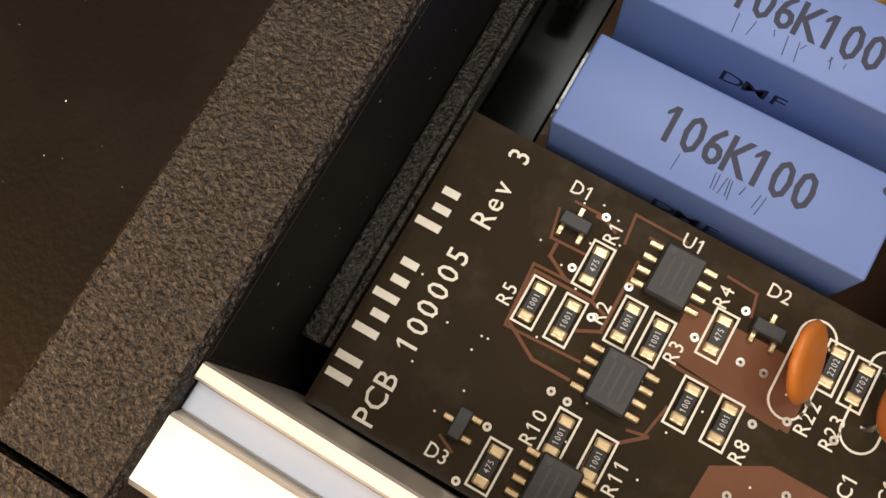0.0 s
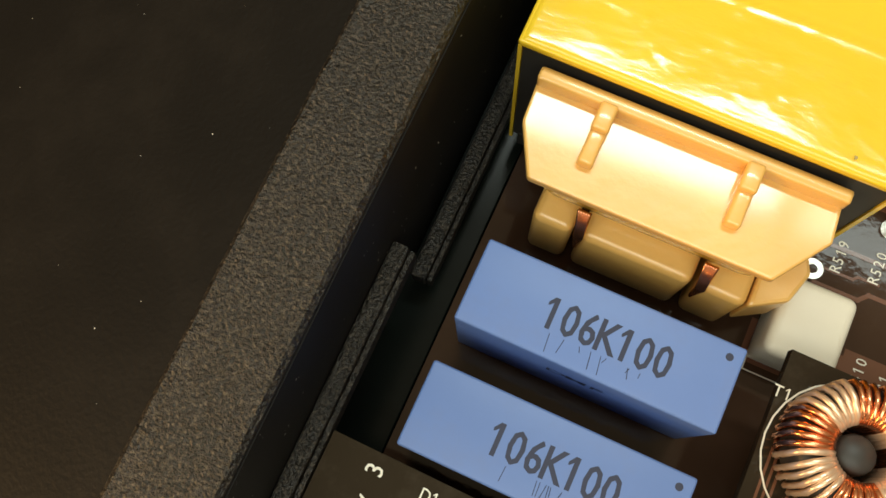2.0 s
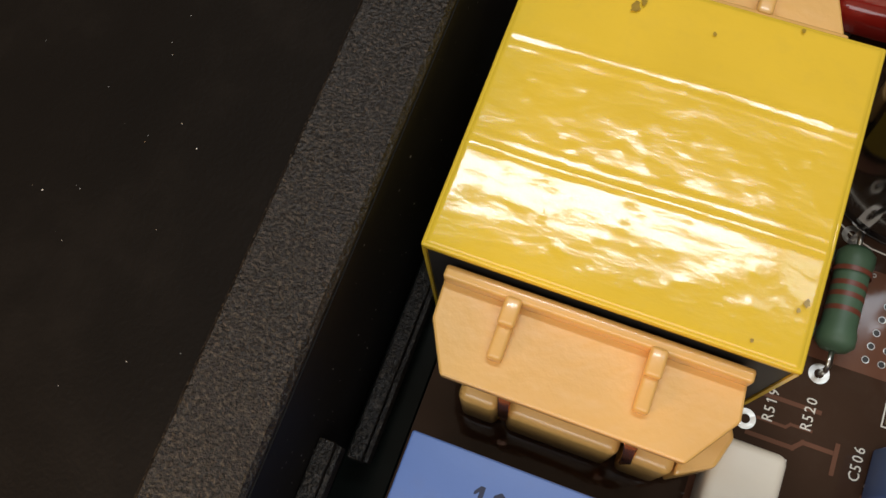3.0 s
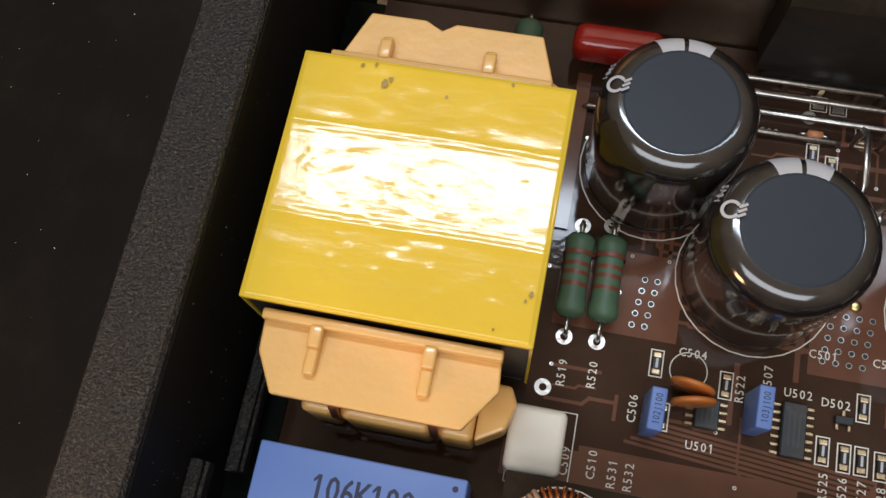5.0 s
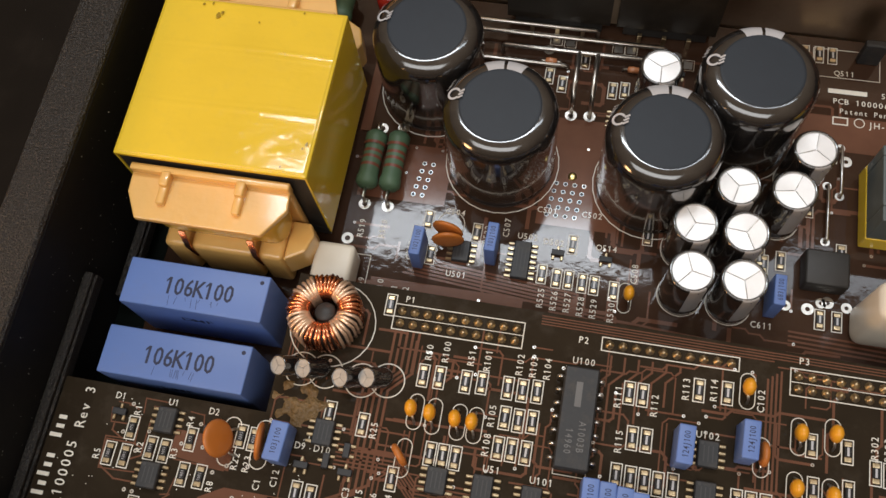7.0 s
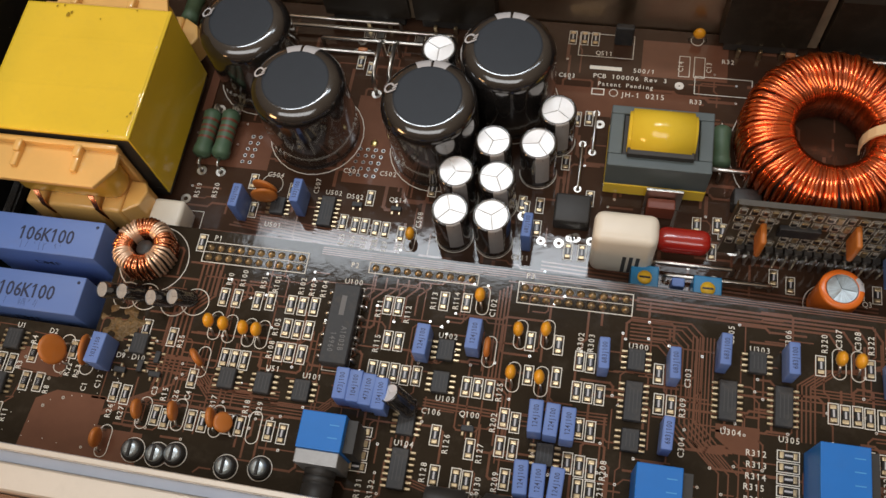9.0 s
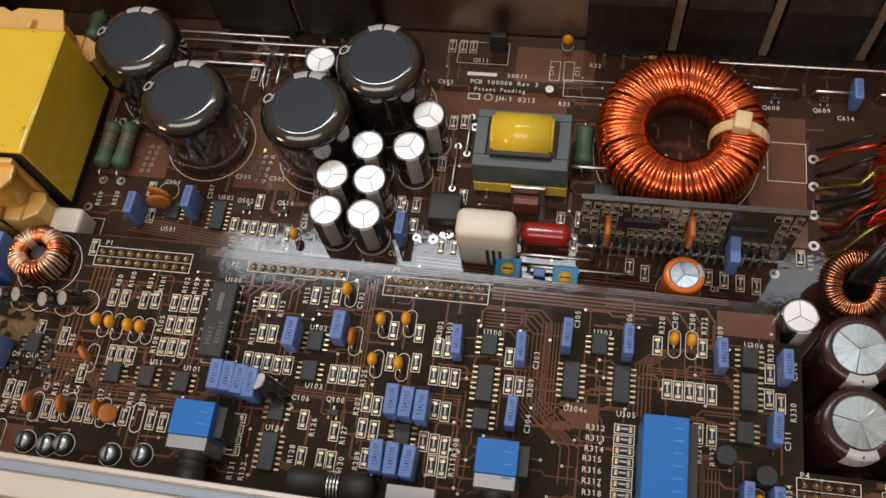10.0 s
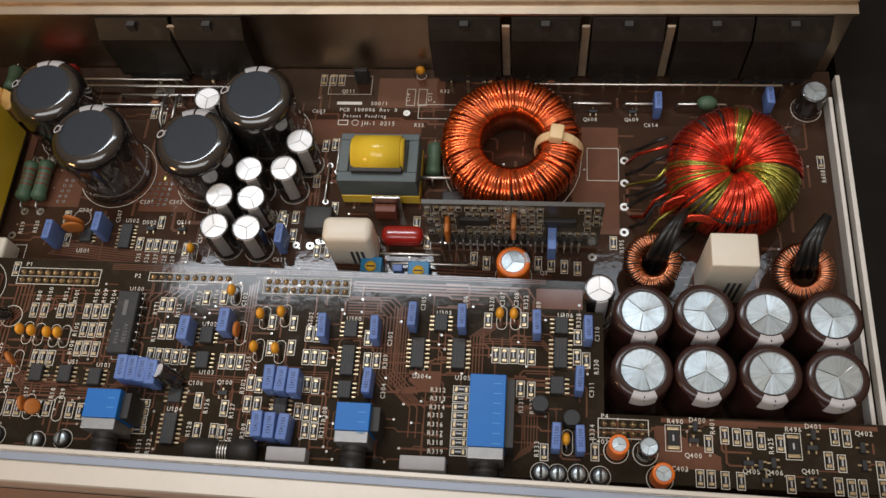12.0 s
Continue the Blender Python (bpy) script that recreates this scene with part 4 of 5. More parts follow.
        if s < 0:
            q = [(-1.62, 2.06), (1.68, 2.06), (1.38, 2.92), (0.05, 2.92), (-0.15, 2.78), (-0.42, 2.92), (-1.28, 2.92)]
        shelf = part("bobbin_shelf", prism(q, 2.62, 2.76, 0.03), "bobbin", o)
        y0 = -1.93 if s > 0 else 1.95
        part("bobbin_lip", box(-1.70, 1.64, *sorted((y0, y0 - s * 0.16)), 2.60, 2.95, 0.04, 3), "bobbin", o)
        for x in (-0.90, 0.67):
            rib = part("rib", box(x - 0.085, x + 0.085, *sorted((y0 - s * 0.14, y0 - s * (0.80 if s > 0 else 0.52))), 2.70, 2.90, 0.04, 3), "bobbin", o)
            part("rib_cap", box(x - 0.095, x + 0.095, *sorted((y0 - s * 0.12, y0 - s * 0.44)), 2.85, 2.985, 0.04, 3), "bobbin", rib)
        part("bobbin_cheek", box(-1.60, 1.60, *sorted((y0 + s * 0.02, y0 - s * 0.14)), 0.9, 2.60, 0.05, 2), "bobbin", o)
        part("winding", box(-1.42, 1.48, *sorted((y0, y0 - s * 0.86)), 1.38, 2.60, 0.36, 5), "winding", o, "amber varnished winding")
        part("foot_wing", prism([(1.38, y0 - s * 0.20), (1.80, y0 - s * 0.20), (1.92, y0 - s * 0.45), (1.80, y0 - s * 0.85), (1.38, y0 - s * 1.10)], 0.6, 1.42, 0.05), "bobbin", o)
        for x0, x1 in ((-1.25, -0.75), (-0.65, 0.72), (0.82, 1.36)):
            part("foot", box(x0, x1, *sorted((y0, y0 - s * 1.12)), 0.1, 1.45, 0.10, 3), "bobbin", o)
        for x in (-0.70, 0.78):
            v, f = [], []
            for k in range(5):
                tube([(x - 0.06 + 0.03 * k, y0 - s * 0.98, 1.95), (x + 0.02 * k, y0 - s * 1.14, 1.5), (x + 0.05, y0 - s * 1.10, 0.9)], 0.025, 5, False, v, f)
            raw("lead", v, f, "copper", o, True)
    return o


power_transformer()
relay = thing("relay", "small white rounded plastic block beside the transformer", "block", x=-1.715, y=0.91)
part("body", box(-0.435, 0.435, -0.51, 0.51, 0.08, 0.88, 0.12, 4), "nylon", relay)
part("base", box(-0.40, 0.40, -0.47, 0.47, 0.0, 0.085, 0.01, 1), "ceramic", relay)


# ---- small flat transformer ----
def small_transformer():
    o = thing("small_transformer", "small ferrite transformer with yellow taped winding", "transformer", x=10.55, y=4.15)
    part("core_frame", box(-1.25, 1.25, 0.62, 0.86, 0.6, 1.55, 0.03), "ferrite", o)
    part("core_frame", box(-1.25, 1.25, -0.86, -0.52, 0.6, 1.55, 0.03), "ferrite", o)
    part("core_frame", box(-1.25, -0.92, -0.52, 0.62, 0.6, 1.55, 0.03), "ferrite", o)
    part("core_frame", box(0.92, 1.25, -0.52, 0.62, 0.6, 1.55, 0.03), "ferrite", o)
    part("bobbin_base", box(-0.90, 0.90, -0.50, 0.60, 0.3, 1.50), "core", o)
    part("bobbin_flange", box(-0.80, 0.80, -0.60, -0.42, 1.3, 1.72, 0.02), "core", o)
    bm = bmesh.new()
    bmesh.ops.create_cone(bm, cap_ends=True, segments=28, radius1=0.70, radius2=0.70, depth=1.62)
    bmesh.ops.rotate(bm, matrix=Matrix.Rotation(radians(90), 3, "Y"), verts=bm.verts)
    bmesh.ops.scale(bm, vec=(1, 0.88, 0.88), verts=bm.verts)
    bmesh.ops.translate(bm, vec=(0, 0.10, 1.52), verts=bm.verts)
    bmesh.ops.bevel(bm, geom=[e for e in bm.edges if e.calc_face_angle(0) > 1], offset=0.08, segments=3, affect="EDGES")
    for f in bm.faces:
        f.smooth = True
    part("taped_winding", bm, "tape", o)
    part("tape_band", box(-1.26, 1.26, -0.875, 0.87, 0.12, 0.60, 0.03), "tape", o)
    return o


small_transformer()
heat_tab = part("metal_tab", box(10.35, 11.25, 3.02, 3.10, 0.0, 0.95, 0.015), "tin")
tagged(heat_tab, "upright tinned metal tab in front of the small transformer", "tab")
tr = part("power_transistor", box(10.42, 11.1, 2.72, 3.0, 0.05, 0.62, 0.03), "band")
tagged(tr, "dark red power transistor bolted to a metal tab", "transistor")


def white_block(x, y, w, d, h, name, label, lines):
    o = thing(name, label, "capacitor", x=x, y=y)
    part("shell", box(-w / 2, w / 2, -d / 2, d / 2, 0.0, h, 0.22 if lines else 0.06, 4), "nylon", o)
    v, f = [], []
    for k in range(3):
        ribbon([(0.05 + 0.16 * k, 0.25), (0.05 + 0.16 * k, h * 0.55)], 0.09, 0, v, f)
    t = raw("print", v, f, "mark", o)
    t.matrix_basis = at(0.0, -d / 2 - 0.003, 0, 0, 90)
    return o


white_block(9.90, 1.50, 1.50, 0.82, 1.95, "white_block_capacitor", "white rounded block capacitor with grey print", True)
white_block(20.92, 0.72, 1.28, 1.0, 2.75, "white_block_capacitor", "tall white box capacitor beside the ring transformer", False)

red = thing("red_capacitor", "shiny red dipped capacitor lying on the main board", "capacitor", x=11.36, y=1.98, z=0.42)
bm = box(-0.66, 0.66, -0.30, 0.30, -0.30, 0.30, 0.24, 5)
part("body", bm, "red_cap", red)
for s in (-1, 1):
    wire("leg", [(s * 0.6, 0, 0), (s * 0.72, 0, -0.2), (s * 0.72, 0, -0.42)], 0.035, "tin", red)


def axial(x, y0, y1, z, r, label, bands=True, mat="green_res"):
    o = thing("axial_resistor", label, "resistor", "green power resistors", x=x, y=(y0 + y1) / 2, z=z)
    h = (y1 - y0) / 2
    e = h * 0.72
    prof = [(0.03, -e - 0.03), (r * 0.7, -e), (r, -e + 0.08), (r, -e + 0.22), (r * 0.9, -e + 0.32), (r * 0.9, e - 0.32), (r, e - 0.22), (r, e - 0.08), (r * 0.7, e), (0.03, e + 0.03)]
    b = lathe("body", prof, mat, o, 24)
    b.matrix_basis = at(0, 0, 0, 0, -90)
    if bands:
        for k in (-0.28, 0.0, 0.22, 0.5):
            g = lathe("band", [(r * 0.91 if abs(k) < 0.4 else r * 1.01, e * k - 0.035), (r * 0.91 if abs(k) < 0.4 else r * 1.01, e * k + 0.035)], "band", o, 24)
            g.matrix_basis = at(0, 0, 0, 0, -90)
    for s in (-1, 1):
        wire("leg", [(0, s * e, 0), (0, s * (h - 0.05), 0), (0, s * h, -0.08), (0, s * h, -z)], 0.04, "tin", o)
    return o


axial(-1.50, 2.76, 4.70, 0.34, 0.25, "green banded power resistor lying on the main board")
axial(-0.97, 2.76, 4.75, 0.34, 0.25, "green banded power resistor lying on the main board")
axial(12.16, 3.95, 5.55, 0.40, 0.25, "green power resistor beside the small transformer", False)
for x, y in ((-1.49, 4.72), (-1.51, 2.75), (-0.97, 2.76), (-1.72, 1.86), (-1.0, 4.8), (2.84, 5.68), (3.27, 5.71), (18.29, 5.05), (18.28, 4.22), (18.26, 3.37), (18.24, 2.48)):
    ring_line(x, y, 0.10, 0.075, 0.012, *PADM)

# ---- blue control pots and the switch block along the rail ----
def control(x0, x1, y0, y1, label, name, marks):
    o = thing(name, label, "control", "blue controls", x=(x0 + x1) / 2, y=(y0 + y1) / 2, z=ZF)
    w, d = (x1 - x0) / 2, (y1 - y0) / 2
    part("body", box(-w, w, -d + 0.30, d, 0.02, 1.22, 0.02), "pot", o)
    part("side", box(w, w + 0.22, -d + 0.35, d - 0.05, 0.0, 1.0), "core", o)
    part("metal_front", box(-w + 0.01, w - 0.01, -d, -d + 0.295, 0.02, 1.18, 0.02), "steel", o)
    front = o.children[-1]
    b = lathe("bush", [(0.33, 0.0), (0.33, 0.12), (0.28, 0.14), (0.33, 0.16), (0.33, 0.28), (0.28, 0.30), (0.33, 0.32), (0.33, 0.6)], "core", front, 20)
    b.matrix_basis = at(0, -d, 0.55, 0, 90)
    v, f = [], []
    for k in range(marks):
        yy = d - 0.25 - k * 0.26
        ribbon([(w - 0.30, yy), (w - 0.12, yy)], 0.025, 1.2215, v, f)
    raw("moulded_mark", v, f, "pot_mark", o)
    return o


control(3.62, 4.56, -5.02, -3.94, "bright blue control with a grey metal front at the rail", "control_pot", 2)
control(10.44, 11.34, -5.06, -4.03, "bright blue control with a grey metal front at the rail", "control_pot", 3)
control(13.88, 14.82, -5.32, -3.13, "long bright blue multi-gang control with grey metal front", "control_pot", 7)
for x0, x1, y in ((8.53, 9.60, -5.37), (12.1, 13.3, -5.43)):
    s = part("slide_switch", box(x0, x1, y - 0.12, y + 0.25, ZF, ZF + 0.50, 0.03), "print_grey")
    tagged(s, "grey metal cased switch behind the rail", "switch", "switches")
jack = thing("phone_jack", "black plastic round socket with ribs behind the rail", "socket", x=7.3, y=-5.28, z=ZF + 0.26)
b = lathe("barrel", [(0.30, -1.0), (0.34, -0.9), (0.34, -0.2), (0.26, -0.15), (0.26, 0.2), (0.36, 0.25), (0.36, 0.75), (0.28, 0.9), (0.001, 0.92)], "core", jack, 20)
b.matrix_basis = at(0, 0, 0, 0, 0, 90)
for k in range(4):
    g = lathe("contact_ring", [(0.285, -0.1 + 0.075 * k), (0.285, -0.07 + 0.075 * k)], "tin", jack, 20)
    g.matrix_basis = at(0, 0, 0, 0, 0, 90)
for x, y in ((-0.31, -5.12), (0.25, -5.14), (0.66, -5.08), (1.86, -5.18), (2.62, -5.10), (15.77, -5.38), (16.20, -5.40), (16.73, -5.38), (17.30, -5.40)):
    o = thing("socket_pin", "black socket body with a bright bent metal tag", "socket", "socket tags", x=x, y=y, z=ZF)
    lathe("base", [(0.24, 0.0), (0.24, 0.10), (0.20, 0.16), (0.001, 0.16)], "core", o, 20)
    lathe("cap", [(0.19, 0.15), (0.18, 0.20), (0.10, 0.225), (0.001, 0.225)], "scored_top", o, 16, label="dull silver slotted cap")
    part("tag", box(-0.035, 0.035, -0.17, 0.17, 0.20, 0.25, 0.012, 1), "core", o)
    ring_line(x, y, 0.27, 0.018, ZI, *INK)
for x, y in ((15.72, -3.66), (16.55, -4.00)):
    t = part("round_transistor", prism([(0.23 * math.cos(a), 0.23 * math.sin(a)) for a in [radians(-60 + 300 * k / 14) for k in range(15)]], 0.12, 0.50, 0.03), "epoxy")
    t.matrix_world = at(x, y, ZF)
    tagged(t, "black rounded transistor standing on the board", "transistor", "round transistors")

# ---- trimmers ----
for x, y in ((10.49, 0.83), (11.97, 0.72)):
    o = thing("trimmer", "blue trimmer with a yellow slotted rotor", "trimmer", "blue trimmers", x=x, y=y)
    part("body", box(-0.33, 0.33, -0.33, 0.33, 0.0, 0.62, 0.03), "trim_blue", o)
    lathe("rotor", [(0.17, 0.62), (0.17, 0.66), (0.001, 0.66)], "trim_yellow", o, 20)
    part("slot", box(-0.13, 0.13, -0.025, 0.025, 0.655, 0.664), "core", o)
s = part("blue_chip_block", box(11.15, 11.45, 0.75, 0.98, 0.0, 0.5, 0.03), "film")
tagged(s, "tiny blue block capacitor between the trimmers", "capacitor")

# ---- upright daughter board ----
up = thing("upright_board", "small circuit board standing on edge with chips and pins", "circuit board", x=14.80, y=1.95)
part("laminate", box(-2.60, 2.60, -0.07, 0.07, 0.25, 2.85), "mask_up", up)
for i in range(20):
    part("pin", box(-2.2 + 0.22 * i, -2.14 + 0.22 * i, -0.30, -0.08, 0.15, 0.75, 0.01, 1), "tin", up)
    part("pin_holder", box(-2.25 + 0.22 * i, -2.08 + 0.22 * i, -0.22, -0.075, 0.72, 0.90), "core", up)
UPV, UPF = [], []
for i in range(22):
    for j in range(5):
        x, z = -2.45 + 0.232 * i + random.uniform(-0.03, 0.03), 1.02 + 0.385 * j
        if random.random() < 0.10 or (abs(x - 1.4) < 0.55 and j > 0) or (abs(x + 1.1) < 0.55 and j == 2):
            continue
        part("chip_body", box(x - 0.06, x + 0.06, -0.115, -0.072, z - 0.085, z + 0.085, 0.01, 1), ("chip", "gold", "chip")[(i + j) % 3], up)
        for s in (-1, 1):
            part("chip_end", box(x - 0.062, x + 0.062, -0.118, -0.072, z + s * 0.088 - 0.03, z + s * 0.088 + 0.03, 0.01, 1), ("tin", "gold")[(i + j) % 2], up)
        frame_line(x, z, 0.085, 0.145, 0.014, 0.0, UPV, UPF)
        if random.random() < 0.5:
            letters("R%d" % (10 + i * 4 + j), x + 0.14, z, 0.0, 0.08, 90, 0.9, UPV, UPF)
lg = raw("legend", UPV, UPF, "ink", up)
lg.matrix_basis = at(0, -0.073, 0, 0, 90)
for x in (-1.1, 1.4):
    part("chip", box(x - 0.45, x + 0.45, -0.20, -0.072, 1.7, 2.1, 0.02), "epoxy", up)
for x, z, m in ((-1.9, 1.9, "disc"), (0.05, 2.2, "disc")):
    part("disc_capacitor", box(x - 0.07, x + 0.07, -0.62, -0.08, z - 0.55, z + 0.25, 0.06, 3), m, up)
part("film_capacitor", box(1.05, 1.30, -0.85, -0.12, 0.85, 1.65, 0.03), "film", up)

# ---- clamps along the heat sink ----
for i, (x0, x1) in enumerate(((1.0, 3.45), (3.60, 5.90), (11.96, 14.22), (14.58, 16.69), (17.09, 19.30), (19.72, 21.95), (22.02, 24.28))):
    o = thing("clamp_bar", "black plastic clamp pressing a power device to the heat sink", "clamp", "black clamps", x=(x0 + x1) / 2)
    w = (x1 - x0) / 2
    part("bar", extrude_x([(8.60, 0.45), (7.96, 0.45), (7.92, 2.45), (8.02, 2.62), (8.30, 3.08), (8.60, 3.08)], -w, w), "clamp", o)
    part("power_device", extrude_x([(8.58, 0.10), (8.02, 0.10), (8.02, 0.44), (8.58, 0.44)], -w * 0.85, w * 0.85), "core", o)
    part("slot", box(-0.13, 0.13, 8.06, 8.26, 2.72, 3.02), "core", o)
    for k in range(3):
        x = -w * 0.5 + w * 0.5 * k
        part("leg", box(x - 0.05, x + 0.05, 7.84, 7.94, 0.0, 0.32, 0.01), "gold", o)
# added strips, no real part: they stand in for the lit wall in the gaps
for x in (3.52, 14.40, 16.90, 19.50):
    s = part("mica_sheet", extrude_x([(8.20, 0.3), (8.14, 0.3), (8.14, 2.85), (8.20, 2.90)], x - 0.12, x + 0.12), "lit_wall")
    tagged(s, "pale strip added between clamps to show the heat sink wall as lit", "insulator", "insulators")

# ---- bus wires and bars on the main board ----
for k, (x0, x1, y, z) in enumerate(((-1.8, 3.2, 7.78, 0.45), (-0.6, 4.8, 7.50, 0.45), (1.0, 4.9, 7.20, 0.35), (-1.8, 2.6, 6.95, 0.10), (15.3, 23.3, 7.50, 0.75), (16.6, 17.9, 7.05, 0.30), (18.3, 19.4, 7.05, 0.30), (20.0, 21.6, 7.05, 0.30),
                                    (11.85, 12.85, 3.84, 0.85), (10.7, 12.6, 1.40, 0.35), (11.0, 13.5, 1.12, 0.25))):
    o = thing("bus_wire", "straight tinned bus wire bridging the main board", "wire", "bus wires", x=x0, y=y)
    d = x1 - x0
    wire("bar", [(0, 0, 0), (0, 0, z - 0.05), (0.06, 0, z), (d - 0.06, 0, z), (d, 0, z - 0.05), (d, 0, 0)], 0.055, "tin", o)
for x in (2.84, 3.27):
    o = thing("jumper_wire", "bent tinned jumper wire loop", "wire", "jumper wires", x=x, y=6.3)
    wire("loop", [(0, -0.6, 0), (0, -0.6, 0.6), (0, -0.35, 0.8), (0, 0.5, 0.8), (0, 0.7, 0.6), (0, 0.7, 0)], 0.06, "tin", o)
for x, y0, y1 in ((8.66, 3.34, 4.69), (8.93, 4.47, 5.68)):
    o = thing("jumper_wire", "thin tinned jumper wire beside the silver-topped cans", "wire", "jumper wires", x=x, y=y0)
    wire("loop", [(0, 0, 0), (0, 0, 0.10), (0, 0.08, 0.14), (0, y1 - y0 - 0.08, 0.14), (0, y1 - y0, 0.10), (0, y1 - y0, 0)], 0.035, "tin", o)
    for y in (y0, y1):
        ring_line(x, y, 0.075, 0.05, 0.012, *PADM, 14)
resistors([(8.43, 5.45), (8.28, 4.09), (7.39, 2.62), (11.71, 2.65), (12.21, 2.70), (12.11, 1.96)], z=0.0, ink=INKM)
for x, y in ((7.89, 1.76), (8.62, 1.92), (9.14, 1.89)):
    ring_line(x, y, 0.08, 0.07, 0.012, *PADM, 14)
green = thing("green_bead", "green dipped round part near the clamps", "capacitor", x=20.9, y=6.9, z=0.6)
bm = bmesh.new()
bmesh.ops.create_icosphere(bm, subdivisions=3, radius=0.27)
bmesh.ops.scale(bm, vec=(1.2, 0.9, 0.8), verts=bm.verts)
for f in bm.faces:
    f.smooth = True
part("body", bm, "green_res", green)
wire("leg", [(0.3, 0, 0), (0.45, 0, -0.3), (0.45, 0, -0.6)], 0.035, "tin", green)
brown = part("strap_wire", box(-2.0, -1.75, 4.6, 7.6, 0.02, 0.06), "trace")
tagged(brown, "flat brown lead beside the transformer", "lead")
red2 = part("red_capacitor", box(-2.2, -0.6, 7.65, 8.25, 0.2, 0.85, 0.22, 4), "red_cap")
tagged(red2, "shiny red dipped capacitor by the heat sink", "capacitor")
axial(-3.0, 7.0, 8.4, 0.5, 0.25, "green power resistor near the heat sink", False)
tt = part("small_transistor", box(9.2, 9.7, 7.95, 8.15, 0.0, 0.75, 0.05), "epoxy")
tagged(tt, "small black transistor standing by the heat sink", "transistor")

for x0, x1, y0, y1, h, m, lab in ((8.15, 9.05, 2.15, 2.95, 0.50, "core", "square black block inductor on the main board"), (12.5, 13.2, 3.1, 3.6, 0.5, "core", "flat black part beside the upright board")):
    o = part("block_inductor", box(x0, x1, y0, y1, 0.0, h, 0.06, 3), m)
    tagged(o, lab, "inductor")
resistors([(7.30, 2.75), (7.75, 2.75), (8.75, 5.5), (9.0, 3.1), (12.55, 2.5), (12.95, 2.5), (8.60, 1.55), (8.95, 1.55), (13.6, 1.45), (14.0, 1.3), (15.6, 1.35), (16.0, 1.3), (16.4, 1.25), (16.8, 1.2), (4.9, 2.9), (3.0, 7.2), (4.6, 7.0)], z=0.0, ink=INKM)
for i, (x, y) in enumerate(((8.35, 1.75), (8.75, 1.95), (7.35, 2.4), (12.6, 2.05), (12.2, 1.2), (17.25, 1.6), (9.05, 5.35), (5.1, 7.6), (2.1, 7.4))):
    ring_line(x, y, 0.09, 0.08, 0.012, *PADM)
# dried flux round the leaning capacitors
v, f = [], []
n = 26
for i in range(n):
    for j in range(n):
        x, y = -2.02 + 1.25 * i / (n - 1), -2.72 + 0.85 * j / (n - 1)
        d = 1.0 - ((x + 1.45) / 0.62) ** 2 - ((y + 2.3) / 0.42) ** 2 + 1.5 * noise.noise((x * 5, y * 5, 0.3))
        v.append((x, y, ZF - 0.02 + max(0.0, min(1.0, d)) * (0.05 + 0.07 * abs(noise.noise((x * 14, y * 14, 2.0))))))
for i in range(n - 1):
    for j in range(n - 1):
        f.append((i * n + j, (i + 1) * n + j, (i + 1) * n + j + 1, i * n + j + 1))
goo = raw("flux_residue", v, f, "goo", None, True)
tagged(goo, "crusty brown dried flux spread on the front board", "residue", kind="stuff")

# ---- glass diodes and square pads behind the large capacitors ----
for x, y in ((2.19, 7.04), (4.14, 7.05), (13.9, 8.0), (15.9, 8.0)):
    o = thing("glass_diode", "tiny orange glass diode lying on the main board", "diode", "glass diodes", x=x, y=y, z=0.10)
    b = lathe("body", [(0.02, -0.14), (0.075, -0.12), (0.085, 0.0), (0.075, 0.12), (0.02, 0.14)], "clear", o, 12)
    b.matrix_basis = at(0, 0, 0, 0, 0, 90)
    for s in (-1, 1):
        wire("leg", [(s * 0.13, 0, 0), (s * 0.24, 0, -0.02), (s * 0.26, 0, -0.10)], 0.022, "tin", o)
for x, y in ((2.24, 7.69), (2.58, 7.66), (3.74, 7.63), (4.04, 7.64), (5.4, 7.4)):
    pour([(x - 0.10, y - 0.10), (x + 0.10, y - 0.10), (x + 0.10, y + 0.10), (x - 0.10, y + 0.10)], 0.012, PADM)
    frame_line(x, y, 0.14, 0.14, 0.014, 0.010, *INKM)

# ---- pin headers ----
def header(name, x0, y0, cols, rows, label):
    o = thing(name, label, "pin header", "pin headers", x=x0, y=y0, z=ZF)
    for i in range(cols):
        for j in range(rows):
            x, y = 0.127 + 0.254 * i, -0.127 - 0.254 * j
            lathe("pin", [(0.092, 0.006), (0.08, 0.035), (0.045, 0.06), (0.034, 0.09), (0.001, 0.095)], "gold", o, 8).matrix_basis = at(x, y)
    frame_line(x0 + cols * 0.127, y0 - rows * 0.127, cols * 0.127 + 0.02, rows * 0.127 + 0.005, 0.02, ZI, *INK)
    if rows == 2:
        ribbon([(x0, y0 - 0.254), (x0 + cols * 0.254, y0 - 0.254)], 0.014, ZI, *INK)


header("pin_header", 0.02, -0.01, 10, 2, "double row of solder-filled header pins in a white outline")
header("pin_header", 4.11, -0.05, 10, 1, "single row of solder-filled header pins in a white outline")
header("pin_header", 7.63, -0.09, 10, 2, "double row of solder-filled header pins in a white outline")
header("pin_header", 17.28, -3.87, 5, 2, "short double row of solder-filled header pins")

